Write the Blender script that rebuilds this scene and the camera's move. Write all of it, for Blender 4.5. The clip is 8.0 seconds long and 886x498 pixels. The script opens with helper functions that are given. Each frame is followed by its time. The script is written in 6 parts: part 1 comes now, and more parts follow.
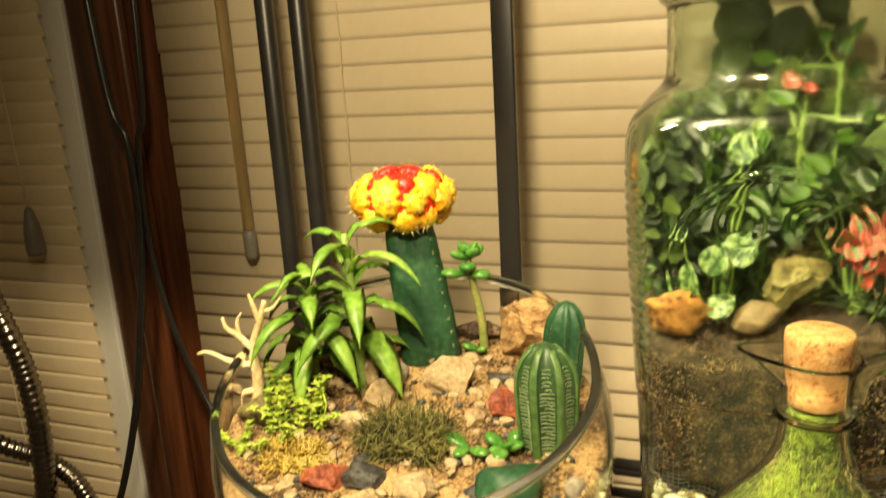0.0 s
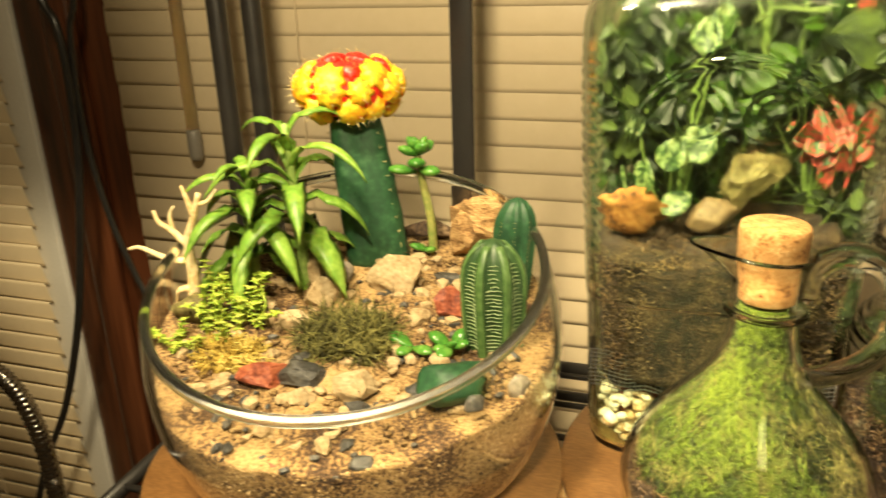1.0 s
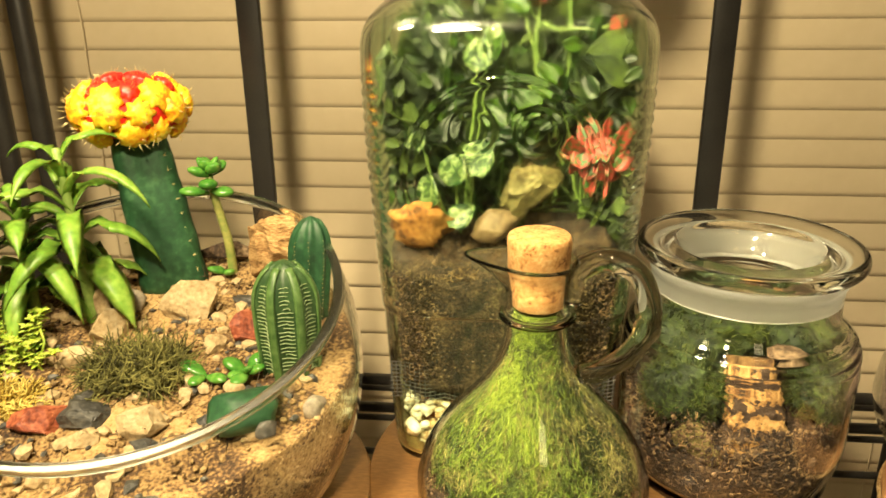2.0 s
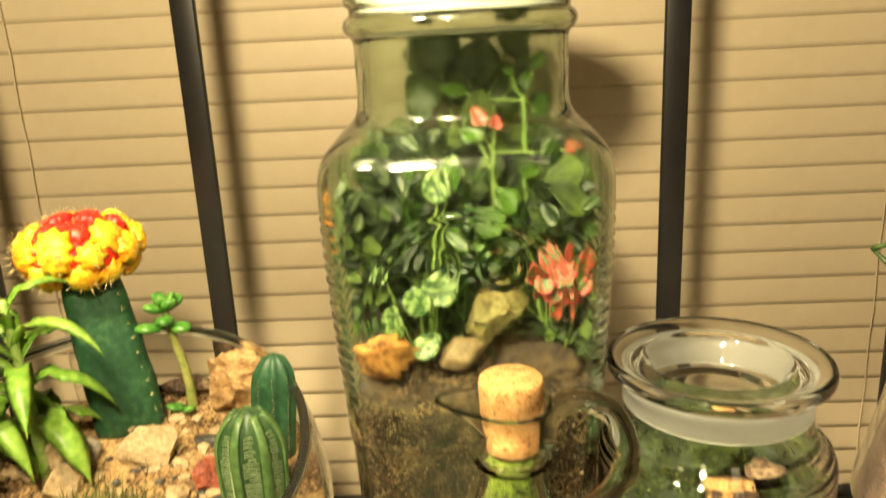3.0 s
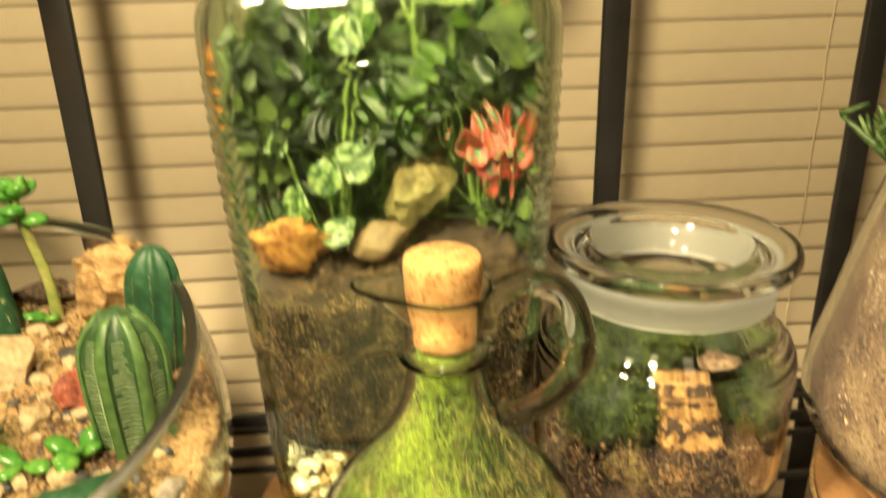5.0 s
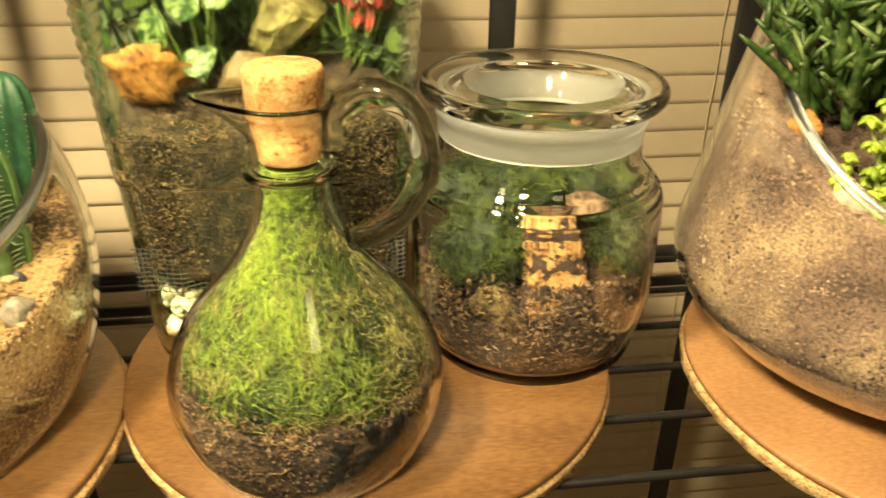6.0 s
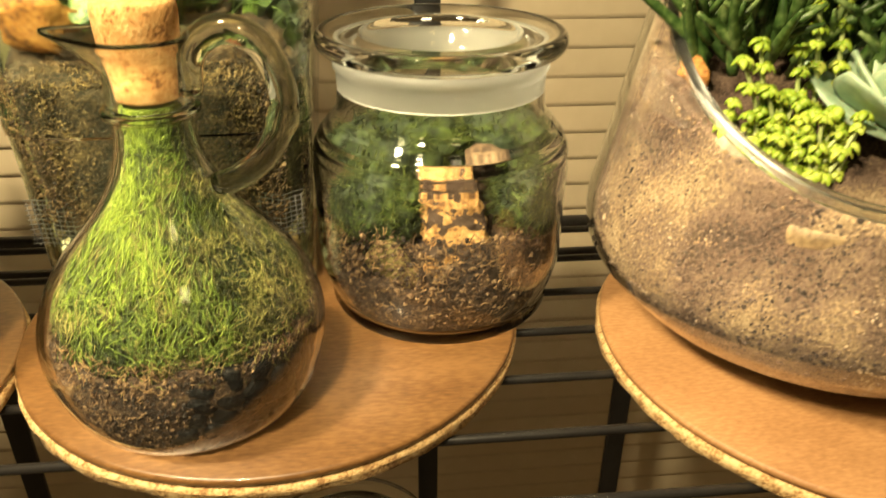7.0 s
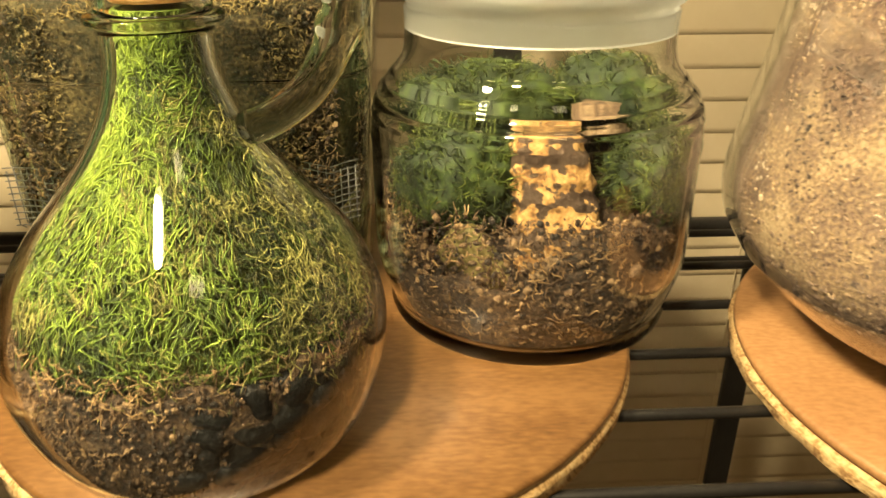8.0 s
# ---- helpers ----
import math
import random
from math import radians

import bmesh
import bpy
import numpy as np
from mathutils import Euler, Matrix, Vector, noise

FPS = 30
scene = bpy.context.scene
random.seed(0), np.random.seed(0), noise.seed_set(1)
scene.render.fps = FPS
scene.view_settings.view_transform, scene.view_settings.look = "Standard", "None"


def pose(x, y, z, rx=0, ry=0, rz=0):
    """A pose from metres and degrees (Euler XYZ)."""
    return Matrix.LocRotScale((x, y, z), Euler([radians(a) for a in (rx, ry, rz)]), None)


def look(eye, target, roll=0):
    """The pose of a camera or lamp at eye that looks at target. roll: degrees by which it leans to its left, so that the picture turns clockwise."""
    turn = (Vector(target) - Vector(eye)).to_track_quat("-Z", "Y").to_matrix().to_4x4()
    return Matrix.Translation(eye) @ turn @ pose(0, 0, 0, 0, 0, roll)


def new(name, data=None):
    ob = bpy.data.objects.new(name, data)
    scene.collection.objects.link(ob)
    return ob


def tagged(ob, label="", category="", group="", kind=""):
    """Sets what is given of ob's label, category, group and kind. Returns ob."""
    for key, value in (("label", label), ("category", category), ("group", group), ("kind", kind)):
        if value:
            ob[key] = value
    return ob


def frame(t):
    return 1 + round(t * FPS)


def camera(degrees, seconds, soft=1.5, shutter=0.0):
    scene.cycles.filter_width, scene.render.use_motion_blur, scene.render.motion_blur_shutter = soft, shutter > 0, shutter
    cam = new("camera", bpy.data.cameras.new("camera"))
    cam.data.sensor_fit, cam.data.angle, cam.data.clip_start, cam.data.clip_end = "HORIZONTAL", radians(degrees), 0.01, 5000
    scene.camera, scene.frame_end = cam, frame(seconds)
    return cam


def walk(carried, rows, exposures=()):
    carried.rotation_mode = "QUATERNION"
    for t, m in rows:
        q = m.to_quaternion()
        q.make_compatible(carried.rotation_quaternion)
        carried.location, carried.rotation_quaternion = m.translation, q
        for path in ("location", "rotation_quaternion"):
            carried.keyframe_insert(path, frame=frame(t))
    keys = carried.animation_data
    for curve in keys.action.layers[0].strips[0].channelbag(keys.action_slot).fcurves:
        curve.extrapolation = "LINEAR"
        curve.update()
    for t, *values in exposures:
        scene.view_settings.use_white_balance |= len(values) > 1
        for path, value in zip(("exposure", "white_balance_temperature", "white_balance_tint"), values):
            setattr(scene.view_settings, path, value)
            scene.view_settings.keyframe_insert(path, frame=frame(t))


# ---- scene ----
import itertools

cam = camera(59.9, 8.0, soft=1.5, shutter=0.4)
PATH = [
    (0, (0.0173, 0.0577, 1.0487), (-0.3242, 0.9642, 0.8006), -3.41),
    (0.5, (0.0145, 0.0671, 1.0381), (-0.3389, 0.9442, 0.7128), -3.48),
    (1, (0.0196, 0.074, 1.0312), (-0.271, 0.9646, 0.6812), -1.77),
    (1.5, (0.0331, 0.0826, 1.0296), (-0.1298, 1.0043, 0.6776), 0.05),
    (1.7, (0.0404, 0.079, 1.0327), (-0.0778, 1.0073, 0.6803), 0.48),
    (2.8, (0.0458, 0.0866, 1.0523), (-0.0129, 1.0407, 0.7588), -2.49),
    (3, (0.0411, 0.094, 1.065), (-0.0019, 1.055, 0.7916), -2.83),
    (3.5, (0.0276, 0.1191, 1.0787), (0.0301, 1.0852, 0.8205), -3.24),
    (4, (0.0278, 0.1355, 1.0775), (0.0599, 1.0991, 0.8122), -3.33),
    (4.5, (0.029, 0.1417, 1.0584), (0.0849, 1.0944, 0.7596), -2.69),
    (5, (0.0366, 0.1393, 1.0277), (0.1046, 1.0675, 0.6621), -1.40),
    (5.2, (0.0393, 0.1345, 1.0118), (0.125, 1.0467, 0.611), -0.52),
    (6.3, (0.0877, 0.1213, 0.9975), (0.2065, 0.9966, 0.5287), 0.65),
    (6.5, (0.0987, 0.1192, 0.9962), (0.2166, 0.9922, 0.5229), 0.56),
    (6.6, (0.1017, 0.1205, 0.9969), (0.2212, 0.9897, 0.5172), 1.13),
    (7, (0.1166, 0.1161, 0.9829), (0.2133, 0.9927, 0.5116), 0.55),
    (7.5, (0.1129, 0.1433, 0.9516), (0.16, 1.0343, 0.4999), -0.21),
    (8, (0.1058, 0.1758, 0.9349), (0.1535, 1.0781, 0.5066), -0.04),
]
walk(cam, [(t, look(eye, target, roll)) for t, eye, target, roll in PATH], [(0.0, -0.3), (0.5, -0.15), (1.0, -0.15), (1.5, -0.15), (3.0, -0.1), (3.5, -0.1), (5.0, -0.1), (6.5, 0.1), (8.0, 0.15)])

# ---------------------------------------------------------------- light
WARM = (1.0, 0.81, 0.475)


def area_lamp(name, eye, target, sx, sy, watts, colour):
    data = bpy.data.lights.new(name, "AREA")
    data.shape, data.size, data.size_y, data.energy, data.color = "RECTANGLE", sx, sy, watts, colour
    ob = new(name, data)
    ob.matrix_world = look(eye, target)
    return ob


def lamp_head(name, eye, way, cone, blend, watts, size):
    """A small lamp head with a hood that bounds its light; the lower one ends along a level line on the blinds."""
    data = bpy.data.lights.new(name, "SPOT")
    data.energy, data.color, data.shadow_soft_size = watts, WARM, size
    data.spot_size, data.spot_blend = radians(cone), blend
    new(name, data).matrix_world = look(eye, Vector(eye) + Vector(way))


lamp_head("clip_lamp_light", (-0.030, 0.080, 1.250), (0.42, 0.58, -0.20), 170, 0.5, 15.5, 0.026)
lamp_head("hooded_lamp_light", (-0.190, 0.200, 1.340), (0, -0.667, -0.745), 170, 0.06, 23.0, 0.032)
# Added fill with no known fixture; it lifts the dark side of things.
area_lamp("fill_light", (0.45, -1.0, 2.37), (0.45, -0.6, 0), 0.3, 0.3, 1.6, WARM)

world = bpy.data.worlds.new("world")
scene.world = world
world.use_nodes = True
world.node_tree.nodes["Background"].inputs[0].default_value = (0.02, 0.015, 0.01, 1)


# ---------------------------------------------------------------- materials
def surf(name, stops, scale=60.0, fine=400.0, rough=0.6, bump=0.3, metal=0.0, distance=0.001, sss=0.0, stretch=(1, 1, 1), spec=0.5, island=0.0, coat=0.0, contrast=2.0, grain=0.55):
    """Ramped noise at two scales with relief; stops are (place, colour)."""
    m = bpy.data.materials.new(name)
    m.use_nodes = True
    nt = m.node_tree
    n, l = nt.nodes, nt.links
    bsdf = n["Principled BSDF"]
    tc = n.new("ShaderNodeTexCoord")
    mp = n.new("ShaderNodeMapping")
    mp.inputs["Scale"].default_value = stretch
    l.new(tc.outputs["Object"], mp.inputs[0])
    big, small = n.new("ShaderNodeTexNoise"), n.new("ShaderNodeTexNoise")
    for node, sc, det in ((big, scale, 4), (small, fine, 5)):
        node.inputs["Scale"].default_value, node.inputs["Detail"].default_value = sc, det
        l.new(mp.outputs[0], node.inputs["Vector"])
    mix = n.new("ShaderNodeMath")
    mix.operation = "MULTIPLY_ADD"
    l.new(small.outputs["Fac"], mix.inputs[0])
    mix.inputs[1].default_value = grain
    half = n.new("ShaderNodeMath")
    half.operation = "MULTIPLY"
    half.inputs[1].default_value = 1.1 - grain
    l.new(big.outputs["Fac"], half.inputs[0])
    l.new(half.outputs[0], mix.inputs[2])
    wide = n.new("ShaderNodeMath")
    wide.operation = "MULTIPLY_ADD"
    wide.inputs[1].default_value, wide.inputs[2].default_value = contrast, 0.53 - 0.55 * contrast
    l.new(mix.outputs[0], wide.inputs[0])
    fac = wide.outputs[0]
    if island:
        geo = n.new("ShaderNodeNewGeometry")
        vary = n.new("ShaderNodeMath")
        vary.operation = "MULTIPLY_ADD"
        vary.inputs[1].default_value = island
        l.new(geo.outputs["Random Per Island"], vary.inputs[0])
        less = n.new("ShaderNodeMath")
        less.operation = "SUBTRACT"
        less.inputs[1].default_value = island / 2
        l.new(fac, less.inputs[0])
        l.new(less.outputs[0], vary.inputs[2])
        fac = vary.outputs[0]
    ramp = n.new("ShaderNodeValToRGB")
    els = ramp.color_ramp.elements
    while len(els) < len(stops):
        els.new(0.5)
    for e, (p, c) in zip(els, stops):
        e.position, e.color = p, (*c, 1)
    l.new(fac, ramp.inputs[0])
    l.new(ramp.outputs[0], bsdf.inputs["Base Color"])
    bsdf.inputs["Roughness"].default_value = rough
    bsdf.inputs["Metallic"].default_value = metal
    bsdf.inputs["Specular IOR Level"].default_value = spec
    bsdf.inputs["Coat Weight"].default_value = coat
    if sss:
        bsdf.inputs["Subsurface Weight"].default_value = sss
        bsdf.inputs["Subsurface Scale"].default_value = 0.003
    if bump:
        b = n.new("ShaderNodeBump")
        b.inputs["Strength"].default_value, b.inputs["Distance"].default_value = bump, distance
        l.new(mix.outputs[0], b.inputs["Height"])
        l.new(b.outputs[0], bsdf.inputs["Normal"])
    return m


def glass(name, tint, rough=0.0, ior=1.47, wave=0.0):
    m = bpy.data.materials.new(name)
    m.use_nodes = True
    n, l = m.node_tree.nodes, m.node_tree.links
    bsdf = n["Principled BSDF"]
    bsdf.inputs["Base Color"].default_value = (*tint, 1)
    bsdf.inputs["Roughness"].default_value = rough
    bsdf.inputs["IOR"].default_value = ior
    bsdf.inputs["Transmission Weight"].default_value = 1.0
    if wave:
        fine = n.new("ShaderNodeTexNoise")
        fine.inputs["Scale"].default_value, fine.inputs["Detail"].default_value = 210.0, 2.0
        tc, no, b = n.new("ShaderNodeTexCoord"), n.new("ShaderNodeTexNoise"), n.new("ShaderNodeBump")
        no.inputs["Scale"].default_value, no.inputs["Detail"].default_value = 55.0, 1.0
        b.inputs["Strength"].default_value, b.inputs["Distance"].default_value = wave, 0.002
        l.new(tc.outputs["Object"], no.inputs["Vector"])
        both = n.new("ShaderNodeMath")
        both.operation = "MULTIPLY_ADD"
        both.inputs[1].default_value = 0.10
        l.new(tc.outputs["Object"], fine.inputs["Vector"])
        l.new(fine.outputs["Fac"], both.inputs[0])
        l.new(no.outputs["Fac"], both.inputs[2])
        l.new(both.outputs[0], b.inputs["Height"])
        l.new(b.outputs[0], bsdf.inputs["Normal"])
    return m


CLEAR = glass("clear_glass", (0.985, 0.99, 0.975))
PRESSED = glass("pressed_glass", (0.77, 0.88, 0.71), wave=0.42)
THICK = glass("thick_moulded_glass", (0.95, 0.96, 0.93), rough=0.02, ior=1.36)
BLOWN = glass("blown_glass", (0.97, 0.98, 0.95), ior=1.42)
CUT = glass("ground_rim_glass", (0.66, 0.67, 0.59), rough=0.18)
GASKET = glass("frosted_gasket", (0.64, 0.65, 0.61), rough=0.5, ior=1.3)
GASKET.node_tree.nodes["Principled BSDF"].inputs["Transmission Weight"].default_value = 0.90
CONDENSED = glass("condensation_on_pressed_glass", (0.90, 0.95, 0.87), rough=0.14, wave=0.25)
GRIT = surf("mixed_grit", [(0.15, (0.0172, 0.0101, 0.00756)), (0.40, (0.0624, 0.039, 0.0286)), (0.58, (0.121, 0.0819, 0.0563)), (0.80, (0.211, 0.14, 0.0714)), (0.99, (0.296, 0.242, 0.176))], 24, 300, 0.85, 0.3, island=0.5, contrast=3.4, grain=0.25)
CRUMB = surf("soil_crumbs", [(0.2, (0.0085, 0.0051, 0.00297)), (0.45, (0.0382, 0.0213, 0.011)), (0.70, (0.0892, 0.0527, 0.0255)), (0.97, (0.17, 0.111, 0.0553))], 60, 300, 0.85, 0.3, island=0.9)
SANDGRIT = surf("sand_and_soil_grains", [(0.15, (0.0234, 0.0133, 0.00702)), (0.36, (0.109, 0.0608, 0.0234)), (0.55, (0.312, 0.207, 0.0858)), (0.9, (0.468, 0.343, 0.179))], 30, 300, 0.85, 0.3, island=0.6, contrast=2.4, grain=0.25)
MOSS_LIME = surf("yellow_green_moss", [(0.25, (0.0595, 0.0902, 0.004)), (0.5, (0.115, 0.18, 0.008)), (0.8, (0.187, 0.257, 0.0192))], 45, 400, 0.7, 0.2, island=0.5)
SLAT = surf("blind_slat_vinyl", [(0.3, (0.79, 0.655, 0.43)), (0.7, (0.85, 0.71, 0.49))], 9, 90, 0.42, 0.04, contrast=1.0)
WHITE = surf("white_paint", [(0.3, (0.74, 0.72, 0.66)), (0.7, (0.82, 0.80, 0.74))], 20, 300, 0.5, 0.1, contrast=1.0)
WALL = surf("wall_paint", [(0.3, (0.36, 0.31, 0.23)), (0.7, (0.42, 0.36, 0.27))], 6, 220, 0.8, 0.15, contrast=1.0)
CEIL = surf("ceiling_paint", [(0.3, (0.70, 0.66, 0.56)), (0.7, (0.76, 0.72, 0.62))], 6, 220, 0.85, 0.15, contrast=1.0)
CARPET = surf("carpet", [(0.3, (0.16, 0.12, 0.08)), (0.7, (0.26, 0.2, 0.14))], 30, 700, 0.95, 0.6)
MAHOGANY = surf("dark_mahogany", [(0.25, (0.035, 0.011, 0.005)), (0.5, (0.085, 0.026, 0.010)), (0.8, (0.15, 0.05, 0.02))], 25, 140, 0.32, 0.10, stretch=(1, 1, 0.06), coat=0.3)
BLACK = surf("black_powder_coat", [(0.3, (0.010, 0.009, 0.009)), (0.7, (0.022, 0.020, 0.018))], 60, 900, 0.38, 0.12, distance=0.0004, contrast=1.0)
RUBBER = surf("black_cable_rubber", [(0.3, (0.010, 0.009, 0.009)), (0.7, (0.02, 0.019, 0.018))], 60, 500, 0.28, 0.05, contrast=1.0)
GOOSE = surf("dark_chrome", [(0.3, (0.16, 0.145, 0.13)), (0.7, (0.28, 0.255, 0.23))], 60, 500, 0.18, 0.03, metal=1.0, contrast=1.0)
GREY = surf("grey_plastic", [(0.3, (0.18, 0.165, 0.14)), (0.7, (0.24, 0.22, 0.19))], 60, 500, 0.4, 0.05, contrast=1.0)
BOARD = surf("varnished_hardboard", [(0.2, (0.115, 0.0515, 0.0156)), (0.5, (0.172, 0.0827, 0.0265)), (0.8, (0.237, 0.121, 0.0421))], 40, 620, 0.38, 0.10, distance=0.0004, stretch=(0.35, 1.3, 1), coat=0.25)
BOARD_PALE = surf("pale_hardboard", [(0.2, (0.306, 0.1487, 0.05525)), (0.5, (0.3825, 0.1955, 0.0765)), (0.8, (0.4505, 0.2465, 0.1062))], 26, 650, 0.55, 0.12, distance=0.0004, stretch=(0.5, 1.2, 1))
CORK_EDGE = surf("raw_cork_edge", [(0.3, (0.30, 0.16, 0.06)), (0.5, (0.60, 0.38, 0.16)), (0.7, (0.70, 0.50, 0.25))], 220, 900, 0.9, 0.8)
CORK = surf("stopper_cork", [(0.28, (0.20, 0.085, 0.025)), (0.42, (0.50, 0.25, 0.075)), (0.6, (0.60, 0.34, 0.12)), (0.8, (0.68, 0.43, 0.18))], 190, 700, 0.85, 0.7, distance=0.0010, contrast=1.7)
PINE = surf("pale_turned_wood", [(0.25, (0.55, 0.31, 0.12)), (0.5, (0.68, 0.43, 0.19)), (0.75, (0.76, 0.52, 0.26))], 30, 240, 0.45, 0.12, stretch=(0.5, 1, 8), coat=0.2)
SAND = surf("sand_and_soil", [(0.22, (0.0205, 0.0115, 0.00656)), (0.42, (0.082, 0.0426, 0.0172)), (0.52, (0.23, 0.139, 0.0533)), (0.70, (0.361, 0.238, 0.0984)), (0.92, (0.443, 0.312, 0.152))], 34, 620, 0.9, 0.8, distance=0.0016)
SAND_TOP = surf("sand_surface", [(0.25, (0.0608, 0.0319, 0.0122)), (0.45, (0.182, 0.11, 0.0418)), (0.6, (0.319, 0.213, 0.0874)), (0.85, (0.418, 0.304, 0.152))], 75, 620, 0.9, 0.9, distance=0.0022)
POTMIX = surf("sandy_potting_mix", [(0.22, (0.0298, 0.017, 0.011)), (0.42, (0.0808, 0.0485, 0.0314)), (0.57, (0.102, 0.068, 0.0467)), (0.72, (0.162, 0.109, 0.0595)), (0.92, (0.238, 0.174, 0.102))], 34, 900, 0.9, 1.0, distance=0.002, contrast=2.6, grain=0.42)
SOIL = surf("fibrous_potting_soil", [(0.22, (0.00648, 0.00389, 0.00194)), (0.45, (0.0207, 0.0117, 0.00648)), (0.65, (0.0518, 0.0298, 0.0143)), (0.9, (0.117, 0.0745, 0.0356))], 130, 800, 0.92, 1.0, distance=0.002, contrast=2.3)
CHAR = surf("black_charcoal", [(0.3, (0.002, 0.002, 0.002)), (0.6, (0.006, 0.006, 0.006)), (0.85, (0.018, 0.017, 0.016))], 90, 500, 0.55, 0.9, distance=0.002, spec=0.2)
FIBRE = surf("brown_root_fibre", [(0.30, (0.0273, 0.014, 0.00624)), (0.5, (0.0858, 0.0484, 0.0203)), (0.75, (0.234, 0.148, 0.0663))], 60, 300, 0.9, 0.2, island=0.5)
MOSS = surf("bright_moss", [(0.25, (0.0175, 0.0319, 0.00245)), (0.45, (0.0471, 0.0814, 0.00551)), (0.62, (0.0784, 0.127, 0.00796)), (0.85, (0.138, 0.189, 0.0184))], 45, 400, 0.75, 0.3, island=0.5)
MOSS_BED = surf("moss_bed", [(0.25, (0.022, 0.026, 0.004)), (0.45, (0.055, 0.070, 0.007)), (0.65, (0.095, 0.115, 0.011)), (0.85, (0.11, 0.078, 0.026))], 50, 420, 0.9, 1.0, distance=0.003)
MOSS_DARK = surf("deep_green_moss", [(0.25, (0.0045, 0.0135, 0.00225)), (0.5, (0.021, 0.039, 0.003)), (0.75, (0.0562, 0.09, 0.00675))], 60, 400, 0.8, 0.4, island=0.45)
MOSS_GREEN = surf("feathery_green_moss", [(0.25, (0.00617, 0.0136, 0.000864)), (0.5, (0.0247, 0.04, 0.0013)), (0.8, (0.0686, 0.0903, 0.00302))], 60, 400, 0.75, 0.3, island=0.5)
MOSS_DRY = surf("dry_olive_moss", [(0.2, (0.030, 0.029, 0.007)), (0.5, (0.10, 0.098, 0.022)), (0.8, (0.25, 0.235, 0.065))], 60, 400, 0.85, 0.3, island=0.5)
LICHEN = surf("yellow_reindeer_moss", [(0.3, (0.24, 0.15, 0.02)), (0.5, (0.46, 0.33, 0.05)), (0.7, (0.62, 0.50, 0.14))], 80, 500, 0.85, 0.4, island=0.4)
LEAF = surf("strap_leaf_green", [(0.2, (0.0725, 0.161, 0.0161)), (0.5, (0.145, 0.29, 0.0322)), (0.8, (0.25, 0.403, 0.0645))], 30, 260, 0.42, 0.10, sss=0.08, island=0.3)
LEAF_STEM = surf("pale_green_stem", [(0.3, (0.15, 0.25, 0.05)), (0.7, (0.28, 0.40, 0.10))], 60, 300, 0.5, 0.1)
SEDUM = surf("chartreuse_sedum", [(0.3, (0.202, 0.302, 0.0216)), (0.5, (0.317, 0.432, 0.036)), (0.7, (0.446, 0.518, 0.0864))], 60, 300, 0.5, 0.1, sss=0.1, island=0.35)
SEDUM_STEM = surf("pale_sedum_stem", [(0.3, (0.30, 0.38, 0.12)), (0.7, (0.46, 0.52, 0.22))], 60, 300, 0.5, 0.1)
JADE = surf("glossy_jade_leaf", [(0.3, (0.035, 0.14, 0.02)), (0.6, (0.07, 0.22, 0.03)), (0.8, (0.13, 0.30, 0.05))], 50, 300, 0.22, 0.04, sss=0.08, island=0.3)
JADE_STEM = surf("jade_stem", [(0.3, (0.16, 0.22, 0.05)), (0.7, (0.34, 0.33, 0.10))], 90, 300, 0.5, 0.2)
CACTUS = surf("dark_cactus_skin", [(0.3, (0.010, 0.048, 0.020)), (0.6, (0.020, 0.080, 0.032)), (0.8, (0.04, 0.12, 0.05))], 40, 300, 0.5, 0.12)
CACTUS_RIB = surf("pale_cactus_rib", [(0.3, (0.0434, 0.0992, 0.0248)), (0.6, (0.0806, 0.155, 0.0434)), (0.85, (0.124, 0.205, 0.0682))], 60, 300, 0.45, 0.1)
CACTUS_FURROW = surf("green_cactus_furrow", [(0.3, (0.0165, 0.0468, 0.0138)), (0.6, (0.0303, 0.0715, 0.022)), (0.85, (0.0495, 0.099, 0.033))], 60, 300, 0.45, 0.1)
CACTUS_DASH = surf("pale_cactus_dash", [(0.3, (0.16, 0.24, 0.096)), (0.7, (0.288, 0.368, 0.192))], 90, 400, 0.6, 0.1)
RED = surf("scarlet_cactus_skin", [(0.3, (0.55, 0.012, 0.010)), (0.6, (0.74, 0.03, 0.015)), (0.8, (0.85, 0.10, 0.03))], 80, 400, 0.4, 0.15, sss=0.15)
YELLOW = surf("yellow_cactus_tubercle", [(0.30, (0.78, 0.20, 0.01)), (0.45, (0.86, 0.42, 0.012)), (0.65, (0.90, 0.58, 0.02)), (0.8, (0.93, 0.72, 0.10))], 70, 420, 0.5, 0.35, sss=0.15, distance=0.0015, island=0.25)
SPINE = surf("pale_spine", [(0.3, (0.6, 0.45, 0.16)), (0.7, (0.8, 0.68, 0.35))], 60, 300, 0.6, 0)
DRIFT = surf("bleached_driftwood", [(0.3, (0.52, 0.36, 0.15)), (0.5, (0.68, 0.52, 0.27)), (0.7, (0.76, 0.63, 0.38))], 90, 500, 0.8, 0.4)
TANSTONE = surf("cream_limestone", [(0.2, (0.232, 0.157, 0.0747)), (0.5, (0.382, 0.282, 0.149)), (0.8, (0.481, 0.382, 0.232))], 70, 500, 0.85, 0.6, distance=0.0015)
REDSTONE = surf("red_jasper", [(0.3, (0.12, 0.025, 0.012)), (0.5, (0.24, 0.055, 0.025)), (0.7, (0.36, 0.11, 0.05))], 80, 500, 0.6, 0.4)
SLATE = surf("dark_slate", [(0.3, (0.025, 0.025, 0.024)), (0.6, (0.06, 0.058, 0.052)), (0.8, (0.11, 0.10, 0.085))], 60, 500, 0.55, 0.4)
